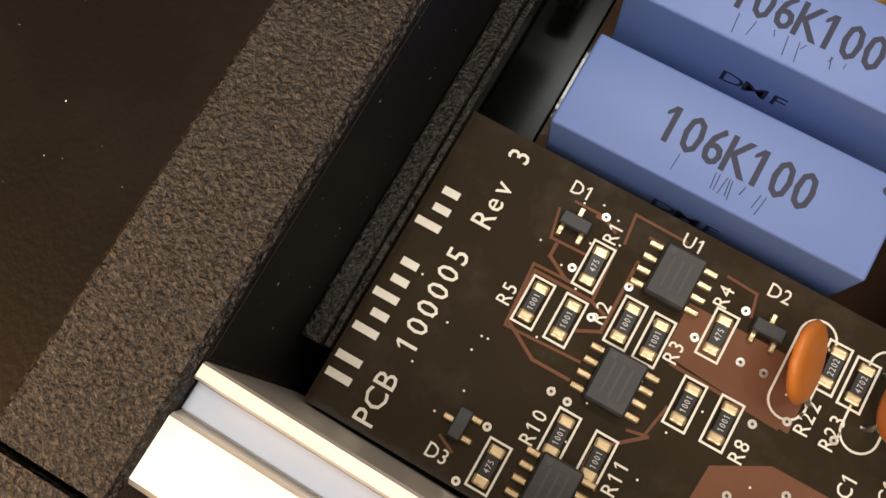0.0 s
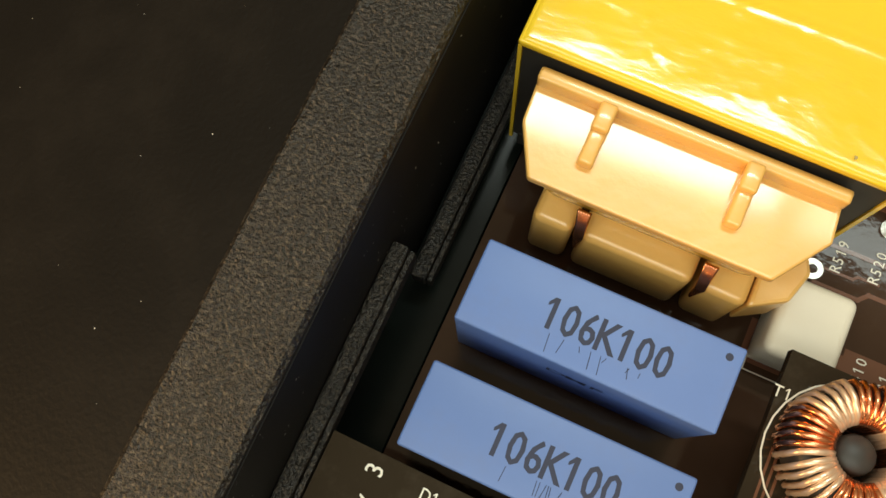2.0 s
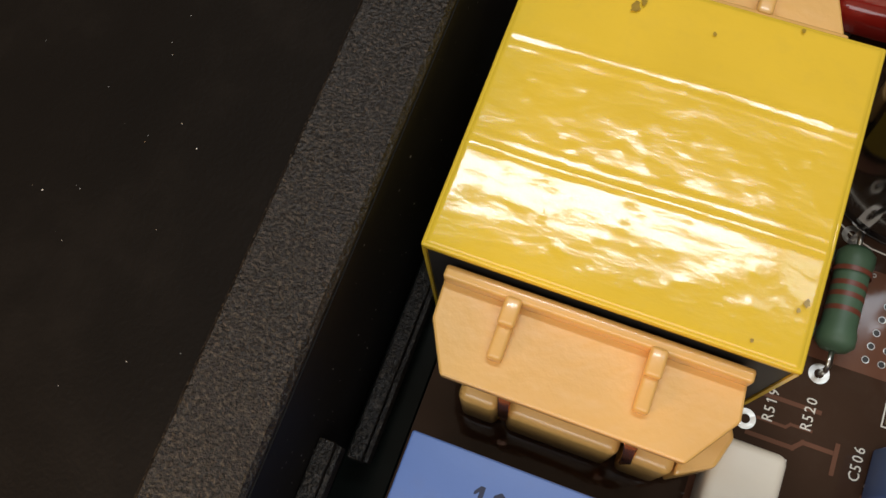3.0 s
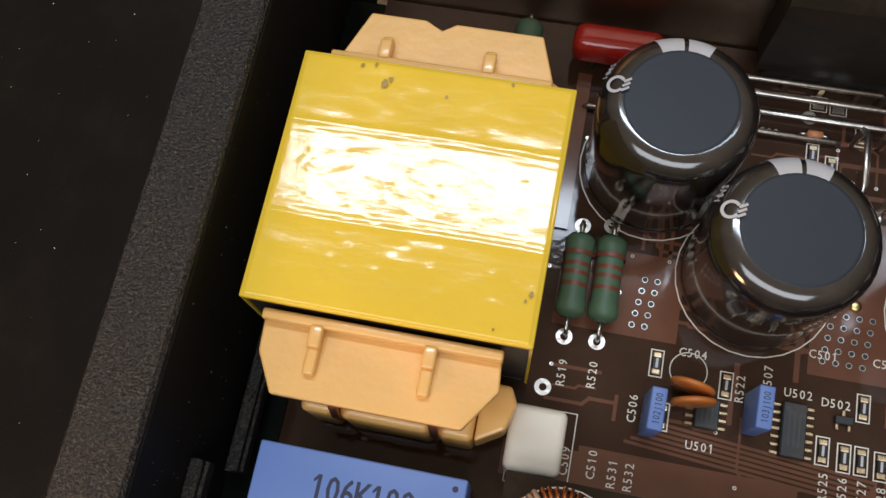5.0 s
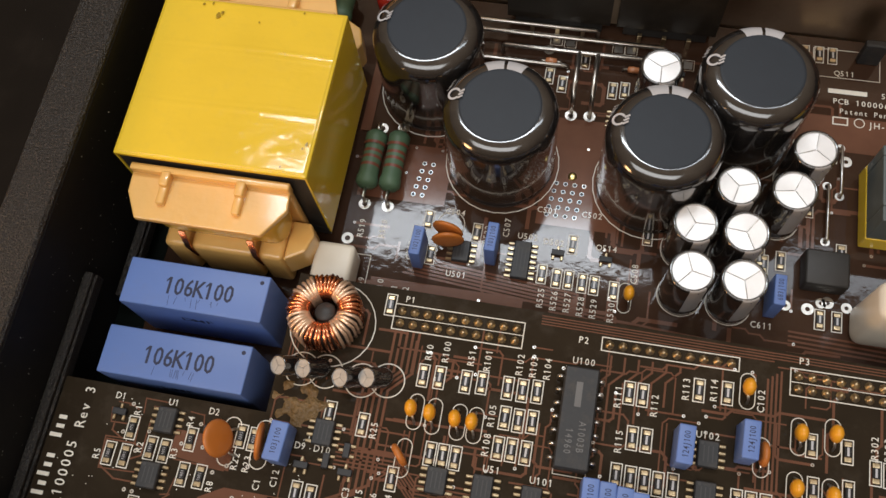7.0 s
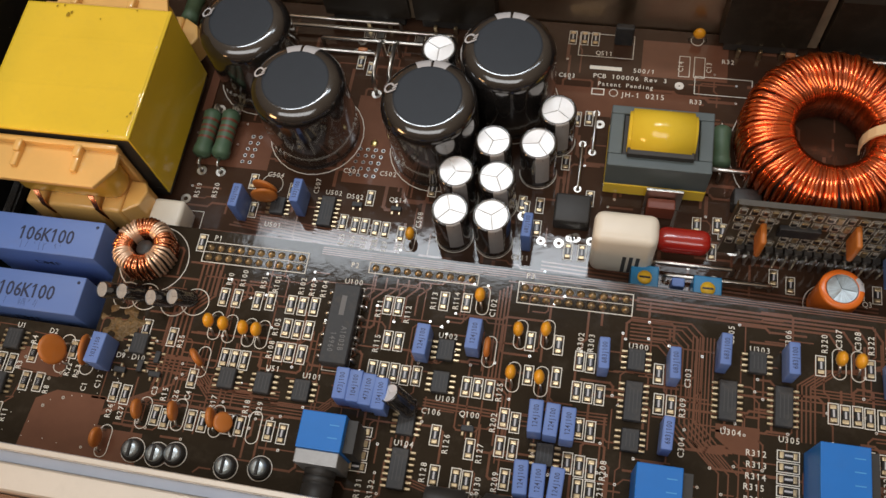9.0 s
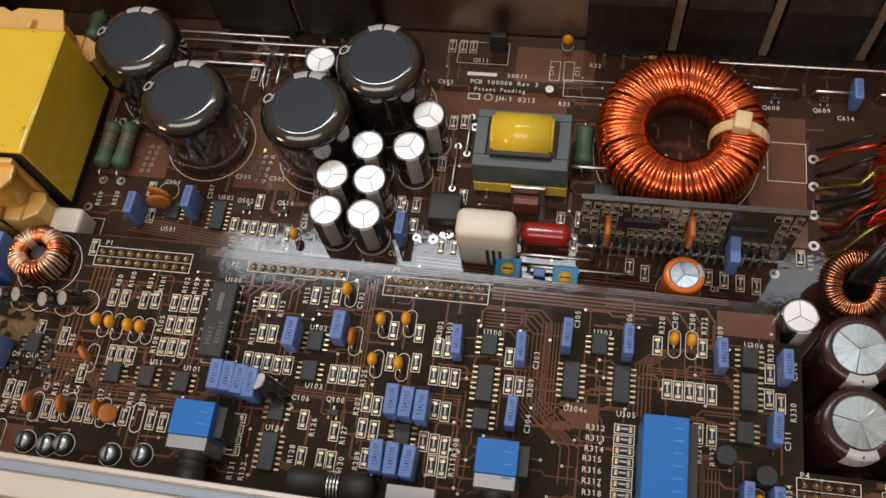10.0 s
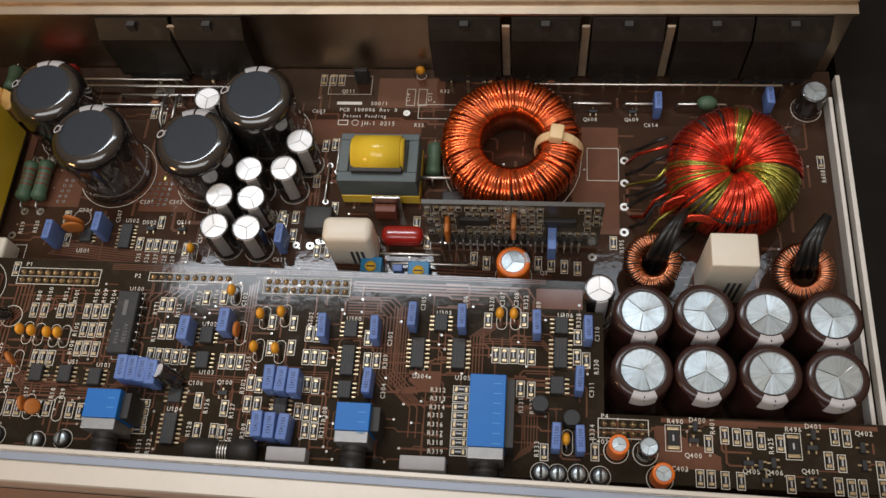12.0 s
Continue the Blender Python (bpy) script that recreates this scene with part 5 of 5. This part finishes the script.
# ---- legend ----
ACROSS = (("D1", -4.97, -2.70), ("U1", -3.89, -2.66), ("D2", -3.05, -2.70), ("D3", -4.96, -5.34), ("T1", -2.0, -0.15), ("D7", -1.02, -2.86), ("D9", -1.25, -3.05), ("D10", -0.82, -3.05), ("U51", 2.38, -2.88),
          ("U101", 3.31, -2.94), ("U100", 3.80, -0.58), ("P1", 0.27, 0.12), ("P2", 3.74, -0.16), ("U102", 6.20, -1.60), ("U103", 6.36, -3.03), ("C106", 6.10, -3.35), ("Q100", 6.94, -3.30))
ACROSS2 = (("U300", 10.40, -1.29), ("U303", 12.97, -1.02), ("U304", 12.42, -2.90), ("U305", 13.60, -2.90), ("U306", 16.38, -0.98), ("R312", 12.94, -3.27), ("R313", 12.95, -3.51), ("R314", 12.94, -3.75),
           ("R315", 12.91, -3.97), ("R316", 12.92, -4.22), ("R317", 12.93, -4.46), ("R318", 12.95, -4.71), ("R319", 12.97, -4.95), ("P4", 17.43, -3.80), ("C401", 17.32, -4.48), ("R490", 19.27, -3.86),
           ("D400", 19.85, -3.80), ("Q400", 19.71, -4.74), ("D401", 22.80, -3.84), ("R496", 22.28, -3.94), ("Q402", 24.05, -3.97), ("Q401", 22.62, -5.01), ("Q405", 21.15, -5.08), ("Q406", 21.72, -5.08),
           ("C403", 19.35, -5.10), ("U104", 5.63, -4.12), ("P3", 7.85, 0.08))
UPRIGHT = (("R1", -4.56, -2.92), ("R5", -5.12, -3.85), ("R2", -4.33, -3.60), ("R3", -3.63, -3.60), ("R4", -3.47, -2.96), ("R8", -2.79, -4.08), ("R10", -4.37, -4.75), ("R11", -3.58, -4.78), ("C1", -1.91, -3.89),
           ("R22", -2.42, -3.55), ("R23", -2.19, -3.56), ("C12", -1.60, -3.72), ("R26", -1.14, -4.35), ("R27", -0.87, -4.36), ("R50", 0.83, -0.88), ("R100", 1.16, -0.82), ("R51", 1.66, -0.86), ("R101", 1.98, -0.86),
           ("R102", 2.60, -0.84), ("R103", 2.86, -0.84), ("R104", 3.13, -0.84), ("R105", 2.22, -1.90), ("R108", 2.20, -2.45), ("R25", 0.06, -2.54), ("C3", -0.22, -3.75), ("R15", 0.03, -3.80), ("R26", 0.30, -3.82), ("C4", 0.58, -3.75))
UPRIGHT2 = (("R17", 1.20, -3.82), ("R18", 1.98, -3.82), ("R29", 2.28, -3.82), ("R111", 4.50, -1.15), ("R112", 5.18, -1.21), ("R115", 4.60, -1.98), ("R113", 5.73, -0.80), ("R114", 6.24, -0.74), ("C102", 7.10, -0.80),
            ("R125", 7.50, -2.72), ("R126", 6.52, -4.00), ("R202", 7.46, -3.40), ("R128", 6.13, -4.66), ("R127", 7.26, -4.10), ("R130", 7.31, -4.80), ("R209", 7.66, -4.64), ("R302", 9.13, -1.34), ("R303", 9.36, -1.34),
            ("R211", 9.84, -4.52), ("R208", 9.86, -4.08), ("C303", 11.48, -1.85), ("R309", 11.40, -2.52), ("C304", 11.42, -3.36), ("C305", 12.35, -0.75), ("C306", 13.55, -0.70), ("R320", 14.30, -0.70), ("C307", 14.60, -0.55), ("C308", 14.99, -0.55))
UPRIGHT3 = (("R322", 15.26, -0.62), ("C309", 15.62, -0.80), ("R328", 16.74, -1.12), ("C311", 17.09, -3.09), ("R330", 17.22, -2.45), ("C310", 17.25, -1.50), ("R333", 15.65, -4.76), ("R334", 17.10, -4.25), ("R401", 20.22, -3.95),
            ("R425", 21.68, -4.40), ("R131", 4.81, -5.19), ("R132", 5.08, -5.18), ("R331", 15.20, -3.60), ("R332", 15.50, -3.62), ("C13", 11.77, 7.49))
for table in (ACROSS, ACROSS2):
    for s, x, y in table:
        letters(s, x, y, ZI, 0.13, 0, 0.92, *INK)
for table in (UPRIGHT, UPRIGHT2, UPRIGHT3[:-1]):
    for s, x, y in table:
        letters(s, x, y, ZI, 0.13, 90, 0.92, *INK)
letters("PCB 100005", -5.66, -4.58, ZI, 0.20, 90, 0.98, *INK)
letters("Rev 3", -5.63, -3.03, ZI, 0.20, 90, 0.92, *INK)
# the maker's line becomes plain bars, one for each stroke of it
y = -5.20
for tall in (1, 1, 0, 1, 2, 1, 2, 2, 0, 0, 1, 2, 2):
    if tall:
        h = 0.23 if tall == 1 else 0.15
        ribbon([(-5.92 - h + 0.03, y), (-5.95, y)], 0.075, ZI, *INK)
    y += 0.175 if tall else 0.11
MAIN_ACROSS = (("C504", 0.60, 2.85), ("D500", 1.38, 7.02), ("D502", 2.89, 2.45), ("U501", 0.86, 1.38), ("C603", 8.02, 6.83), ("Q511", 8.97, 7.65), ("R33", 11.51, 6.31), ("R32", 12.30, 7.68), ("C614", 19.18, 6.41), ("Q608", 17.21, 6.61),
               ("Q609", 18.56, 6.62), ("C617", 13.37, 1.22), ("Q3", 15.78, 1.04), ("C611", 7.43, 1.24), ("C502", 3.64, 3.22), ("C501", 2.64, 3.20), ("U502", 2.3, 2.5), ("Q514", 4.05, 2.48), ("OFFSET", 11.1, 1.02))
MAIN_UP = (("R519", -1.46, 2.15), ("R520", -0.97, 2.20), ("C14", 11.05, 7.42), ("C13", 11.80, 7.45), ("R595", 18.15, 2.0), ("R525", 2.76, 1.12), ("R526", 3.05, 1.10), ("R527", 3.34, 1.10), ("R528", 3.63, 1.06), ("R529", 3.91, 1.05),
           ("R530", 4.29, 1.02), ("C508", 4.70, 1.98), ("C509", -1.20, 0.77), ("C510", -0.77, 0.79), ("R531", -0.44, 0.70), ("R532", -0.18, 0.70), ("R522", 1.38, 2.41), ("C506", -0.26, 1.79), ("C507", 1.80, 2.65), ("R608", 24.45, 4.6))
for s, x, y in MAIN_ACROSS:
    letters(s, x, y, 0.010, 0.14, 0, 0.9, *INKM)
for s, x, y in MAIN_UP:
    letters(s, x, y, 0.010, 0.14, 90, 0.9, *INKM)
ribbon([(8.67, 7.16), (9.42, 7.16)], 0.12, 0.010, *INKM)
letters("500/1", 10.08, 7.16, 0.010, 0.14, 0, 0.95, *INKM)
letters("PCB 100006 Rev 3", 9.72, 6.90, 0.010, 0.14, 0, 0.98, *INKM)
letters("Patent Pending", 9.62, 6.65, 0.010, 0.13, 0, 0.90, *INKM)
letters("JH-1 0215", 10.10, 6.36, 0.010, 0.16, 0, 0.90, *INKM)
ring_line(9.32, 6.38, 0.11, 0.02, 0.010, *INKM)
frame_line(8.90, 6.38, 0.16, 0.09, 0.03, 0.010, *INKM)
for x, y, hx, hy in ((11.15, 7.42, 0.14, 0.33), (11.55, 7.42, 0.14, 0.33), (12.2, 6.85, 0.75, 0.28), (-1.6, 0.9, 0.5, 0.62), (17.6, 4.9, 0.5, 0.6), (9.0, 7.9, 0.75, 0.38), (2.3, 4.2, 0.0, 0.0)):
    if hx:
        frame_line(x, y, hx, hy, 0.018, 0.010, *INKM)
oval_line(11.45, 8.32, 0.0, 0.17, 0.018, 0.010, *INKM)
ring_line(11.05, 6.78, 0.07, 0.10, 0.012, *PADM)
stud = lathe("brass_stud", [(0.10, 0.0), (0.10, 0.03), (0.04, 0.045), (0.001, 0.045)], "brass", None, 16)
stud.matrix_world = at(3.08, 4.11)
tagged(stud, "small round brass stud set in the main board", "stud")

# ---- copper under the mask ----
def fan(start, step, n, path, w, z, store):
    """n parallel lines that follow a path of moves, each one step further out."""
    for i in range(n):
        x, y = start[0] + step[0] * i, start[1] + step[1] * i
        pts = [(x, y)]
        for dx, dy, grow in path:
            x, y = x + dx + grow[0] * i, y + dy + grow[1] * i
            pts.append((x, y))
        ribbon(pts, w, z, store[0], store[1])


fan((0.1, -0.55), (0.12, 0.0), 5, ((0, -0.8, (0, 0)), (-0.4, -0.4, (0, 0)), (0, -2.2, (0, 0.1)), (-1.2, -0.6, (0, 0))), 0.05, ZC, COP)
fan((10.2, -0.62), (0.0, -0.085), 8, ((1.3, 0, (-0.1, 0)), (0.25, -0.25, (0, 0)), (0, -1.9, (0, 0.06)), (0.4, -0.45, (0, 0)), (0.8, 0, (0, 0))), 0.035, ZC, COP)
fan((10.3, -0.15), (0.0, -0.09), 4, ((5.0, -0.06, (-0.3, 0)), (0.2, -0.3, (0, 0)), (0, -0.6, (0, 0))), 0.05, ZC, COP)
fan((4.3, -0.40), (0.26, 0.0), 6, ((0, -0.35, (0, 0.05)), (-0.25, -0.25, (0, 0)), (0, -1.2, (0, 0.15))), 0.04, ZC, COP)
fan((7.45, -0.2), (-0.08, -0.06), 4, ((0, -2.2, (0, 0)), (0.3, -0.3, (0, 0)), (0, -1.0, (0, 0))), 0.04, ZC, COP)
fan((5.9, -3.10), (0.0, -0.07), 3, ((1.6, -0.05, (0, 0)), (0.2, -0.2, (0, 0)), (0, -1.5, (0, 0))), 0.035, ZC, COP)
fan((12.2, -4.6), (0.2, 0.0), 5, ((0, 0.8, (0, 0)), (-0.3, 0.3, (0, 0))), 0.03, ZC, COP)
fan((13.75, -2.9), (0.09, 0.0), 5, ((0, 1.2, (0, 0)), (0.5, 0.4, (0, 0)), (1.0, 0, (0, 0.07))), 0.035, ZC, COP)
pour([(-3.05, -5.5), (-2.95, -4.3), (-2.5, -4.05), (-1.3, -4.05), (-1.3, -4.75), (-0.2, -4.75), (-0.2, -5.5)], ZC, COP)
pour([(-3.7, -3.15), (-2.5, -3.15), (-2.5, -3.75), (-3.7, -3.65)], ZC, COP)
pour([(12.1, -2.75), (13.0, -2.75), (13.0, -3.35), (12.5, -3.35), (12.1, -3.05)], ZC, COP)
pour([(15.55, -0.20), (16.85, -0.20), (16.85, -0.80), (15.55, -0.80)], ZC, COP)
pour([(18.9, -3.78), (24.4, -3.78), (24.4, -3.90), (18.9, -3.90)], ZC, COP)
pour([(18.75, -4.0), (18.95, -4.0), (20.4, -4.75), (20.4, -5.1), (18.75, -5.1)], ZC, COP)
for (x0, y0), moves in (((-4.95, -3.25), ((0, -0.12), (0.22, -0.12), (0.1, 0))), ((-4.75, -2.85), ((0.1, 0), (0.1, -0.05))), ((-4.25, -2.80), ((0.35, 0), (0.25, -0.03))), ((-5.0, -3.55), ((0.55, 0.0), (0.15, -0.05))),
                        ((-5.0, -3.55), ((0, -0.5), (0.35, -0.2), (0.35, 0))), ((-3.6, -3.7), ((1.0, -0.05),)), ((-3.5, -4.35), ((-0.35, -0.3), (0, -0.6))), ((-4.25, -3.05), ((0, -0.7), (-0.2, -0.1)))):
    pts = [(x0, y0)]
    for dx, dy in moves:
        x0, y0 = x0 + dx, y0 + dy
        pts.append((x0, y0))
    ribbon(pts, 0.032, ZC, *COP)


for x, y in ((-4.68, -2.82), (-4.73, -3.37), (-4.22, -3.28), (-3.53, -3.40), (-3.10, -3.40), (-2.89, -3.39), (-4.38, -4.41), (-4.22, -4.42), (-4.71, -4.94), (-4.72, -5.46), (-3.25, -2.98), (-2.79, -3.82),
             (-2.55, -3.66), (-2.15, -3.61), (-4.38, -3.68), (-2.30, -4.21), (-2.72, -4.45)):
    ring_line(x, y, 0.027, 0.026, ZI + 0.002, *PAD, 12)
    ring_line(x, y, 0.008, 0.016, ZI + 0.002, *FHOLE, 8)
for pts in (((-4.98, -2.82), (-4.68, -2.82)), ((-5.08, -2.95), (-5.02, -3.22), (-4.69, -3.21)), ((-3.96, -2.68), (-4.46, -2.67), (-4.43, -2.95)), ((-4.47, -3.03), (-4.44, -3.53)), ((-4.68, -3.49), (-5.04, -3.50), (-5.00, -4.10), (-4.72, -4.09), (-4.29, -4.07)),
            ((-3.47, -4.05), (-3.53, -4.35), (-3.67, -4.38)), ((-5.02, -5.20), (-4.87, -5.27)), ((-4.07, -3.38), (-4.04, -3.71)), ((-3.51, -2.78), (-3.23, -2.80), (-3.19, -3.00)), ((-3.43, -3.59), (-2.61, -3.66))):
    ribbon(pts, 0.026, ZC + 0.002, *COP)


def inside(x, y):
    return -6.1 < x < 24.6 and -5.4 < y < (-2.6 if x < -2.1 else (-0.1 if x < 16.9 else (-1.0 if x < 17.3 else -3.8)))


def wander(n, store, z, ok, xr, yr, w):
    for _ in range(n):
        x, y = random.uniform(*xr), random.uniform(*yr)
        a, pts = random.choice((0, 90, 180, 270)), [(x, y)]
        turns = random.choice(((45, 45), (45, -45), (-45, 45), (-45, -45)))
        for k in range(random.choice((1, 3, 5))):
            l = random.uniform(0.2, 0.9) if k % 2 == 0 else random.uniform(0.06, 0.16)
            x, y = x + l * math.cos(radians(a)), y + l * math.sin(radians(a))
            if not ok(x, y) or not ok(*pts[-1]):
                break
            pts.append((x, y))
            a += turns[k % 2]
        if len(pts) > 1:
            ribbon(pts, random.choice(w), z, store[0], store[1])
            if random.random() < 0.5:
                ring_line(*pts[-1], 0.024, 0.018, z + 0.0075, *(PAD if z > 1 else PADM), 10)


fan((-0.55, -2.9), (0.0, -0.075), 6, ((1.1, 0, (0, 0)), (0.5, -0.5, (0, 0)), (1.6, 0, (0, 0))), 0.032, ZC, COP)
fan((-1.9, -0.2), (0.07, 0.0), 3, ((0, -1.2, (0, 0)), (0.4, -0.4, (0, 0))), 0.03, ZC, COP)
fan((2.1, -3.62), (0.0, -0.07), 4, ((1.5, 0, (0, 0)), (0.3, 0.3, (0, 0)), (0.6, 0, (0, 0))), 0.03, ZC, COP)
fan((0.15, -3.95), (0.1, 0.0), 3, ((0, 0.5, (0, 0)), (0.5, 0.4, (0, 0)), (0.0, 0.6, (0, 0))), 0.03, ZC, COP)
fan((5.9, -3.5), (0.0, -0.06), 3, ((-0.2, -1.3, (0, 0)), (1.2, -0.3, (0, 0))), 0.03, ZC, COP)
fan((11.55, -0.9), (0.075, 0.0), 7, ((0, -2.3, (0, 0)), (0.5, -0.5, (0, 0)), (0.9, 0, (0, 0))), 0.03, ZC, COP)
fan((14.05, -1.75), (0.0, -0.07), 3, ((1.7, 0, (0, 0)), (0.2, -0.2, (0, 0)), (0, -0.9, (0, 0))), 0.03, ZC, COP)
fan((14.95, -3.6), (0.08, 0.0), 6, ((0.3, -0.3, (0, 0)), (0, -0.9, (0, 0.05)), (-0.2, -0.3, (0, 0))), 0.028, ZC, COP)
fan((9.85, -2.9), (0.0, -0.07), 4, ((-1.1, -0.02, (0, 0)), (-0.2, 0.2, (0, 0)), (0, 0.5, (0, 0))), 0.03, ZC, COP)
fan((6.8, 0.16), (0.0, -0.055), 3, ((9.0, -0.10, (0, 0)),), 0.022, ZC, COP)
fan((2.9, 0.20), (0.0, -0.055), 4, ((4.4, -0.05, (0, 0)),), 0.022, ZC, COP)
wander(430, COP, ZC, inside, (-1.5, 24.4), (-5.3, -0.2), (0.028, 0.035, 0.05))
fan((-0.3, 1.25), (0.1, 0.075), 6, ((3.6, -0.30, (-0.05, 0)), (0, -1.0, (0, 0))), 0.05, 0.004, COPM)
fan((3.0, 0.55), (0.0, 0.10), 5, ((6.0, -0.35, (0, 0)),), 0.05, 0.004, COPM)
fan((8.0, 0.9), (0.0, 0.10), 4, ((8.0, -0.25, (0, 0)),), 0.045, 0.004, COPM)
fan((4.0, 2.75), (0.12, -0.05), 4, ((0.0, 1.0, (0, 0)), (0.4, 0.4, (0, 0))), 0.05, 0.004, COPM)
pour([(-1.75, 2.95), (0.3, 2.95), (0.3, 4.4), (-1.75, 4.4)], 0.003, COPM)
pour([(2.4, 2.85), (4.2, 2.85), (4.2, 5.6), (2.4, 5.6)], 0.003, COPM)
pour([(-2.2, 0.38), (2.4, 0.38), (2.4, 1.05), (-1.0, 1.05), (-1.0, 0.95), (-2.2, 0.95)], 0.003, COPM)
pour([(10.0, 7.0), (12.3, 7.0), (12.3, 8.2), (10.0, 8.2)], 0.003, COPM)
pour([(16.9, 2.4), (18.1, 2.4), (18.1, 6.3), (16.2, 6.3), (16.2, 5.5)], 0.003, COPM)
pour([(7.6, 5.6), (11.6, 5.6), (11.6, 6.5), (7.6, 6.5)], 0.003, COPM)
wander(220, COPM, 0.005, lambda x, y: -2 < x < 24.5 and 0.4 < y < 8.2, (-1.8, 24.3), (0.5, 8.1), (0.04, 0.06, 0.09))
for x0, y0, nx, ny in ((-0.45, 3.15, 2, 5), (2.62, 3.10, 4, 5)):
    for i in range(nx):
        for j in range(ny):
            ring_line(x0 + 0.21 * i + 0.03 * j, y0 + 0.20 * j, 0.046, 0.010, 0.012, *PADM, 12)
            ring_line(x0 + 0.21 * i + 0.03 * j, y0 + 0.20 * j, 0.021, 0.041, 0.012, *HOLE, 10)
for k in range(60):
    x, y = random.uniform(-5.9, -1.0), random.uniform(-5.3, -2.7)
    ring_line(x, y, 0.006, 0.012, ZI + 0.001, *INK, 5)

for name, store, mat, parent in (("legend", INK, "ink", front_board), ("masked_copper", COP, "trace", front_board), ("solder_pads", PAD, "tin", front_board),
                                 ("drill_holes", HOLE, "core", main_board), ("drill_holes", FHOLE, "core", front_board), ("legend", INKM, "ink", main_board), ("masked_copper", COPM, "trace", main_board), ("solder_pads", PADM, "tin", main_board)):
    raw(name, store[0], store[1], mat, parent)["kind"] = "stuff"

# ---- dust on the black wall and the boards ----
v, f = [], []
for k in range(150):
    y, z, s = random.uniform(-5.2, 5.0), random.uniform(0.8, 3.6), 0.003 + 0.010 * random.random() ** 3
    q = len(v)
    v += [(-6.500, y - s, z - s), (-6.500, y + s, z - s), (-6.500, y + s, z + s), (-6.500, y - s, z + s)]
    f.append((q, q + 1, q + 2, q + 3))
for k in range(90):
    x, y, s = random.uniform(-12.5, -7.7), random.uniform(-5.5, 6.0), 0.003 + 0.008 * random.random() ** 4
    z, q = 3.586 - 0.24 * (-7.5 - x), len(v)
    v += [(x - s, y - s, z - 0.24 * s), (x + s, y - 0.6 * s, z + 0.24 * s), (x + 0.7 * s, y + s, z + 0.17 * s), (x - 0.8 * s, y + 0.8 * s, z - 0.19 * s)]
    f.append((q, q + 1, q + 2, q + 3))
dust = raw("dust", v, f, "ceramic")
tagged(dust, "fine pale dust specks clinging to the black case", "dust", kind="stuff")
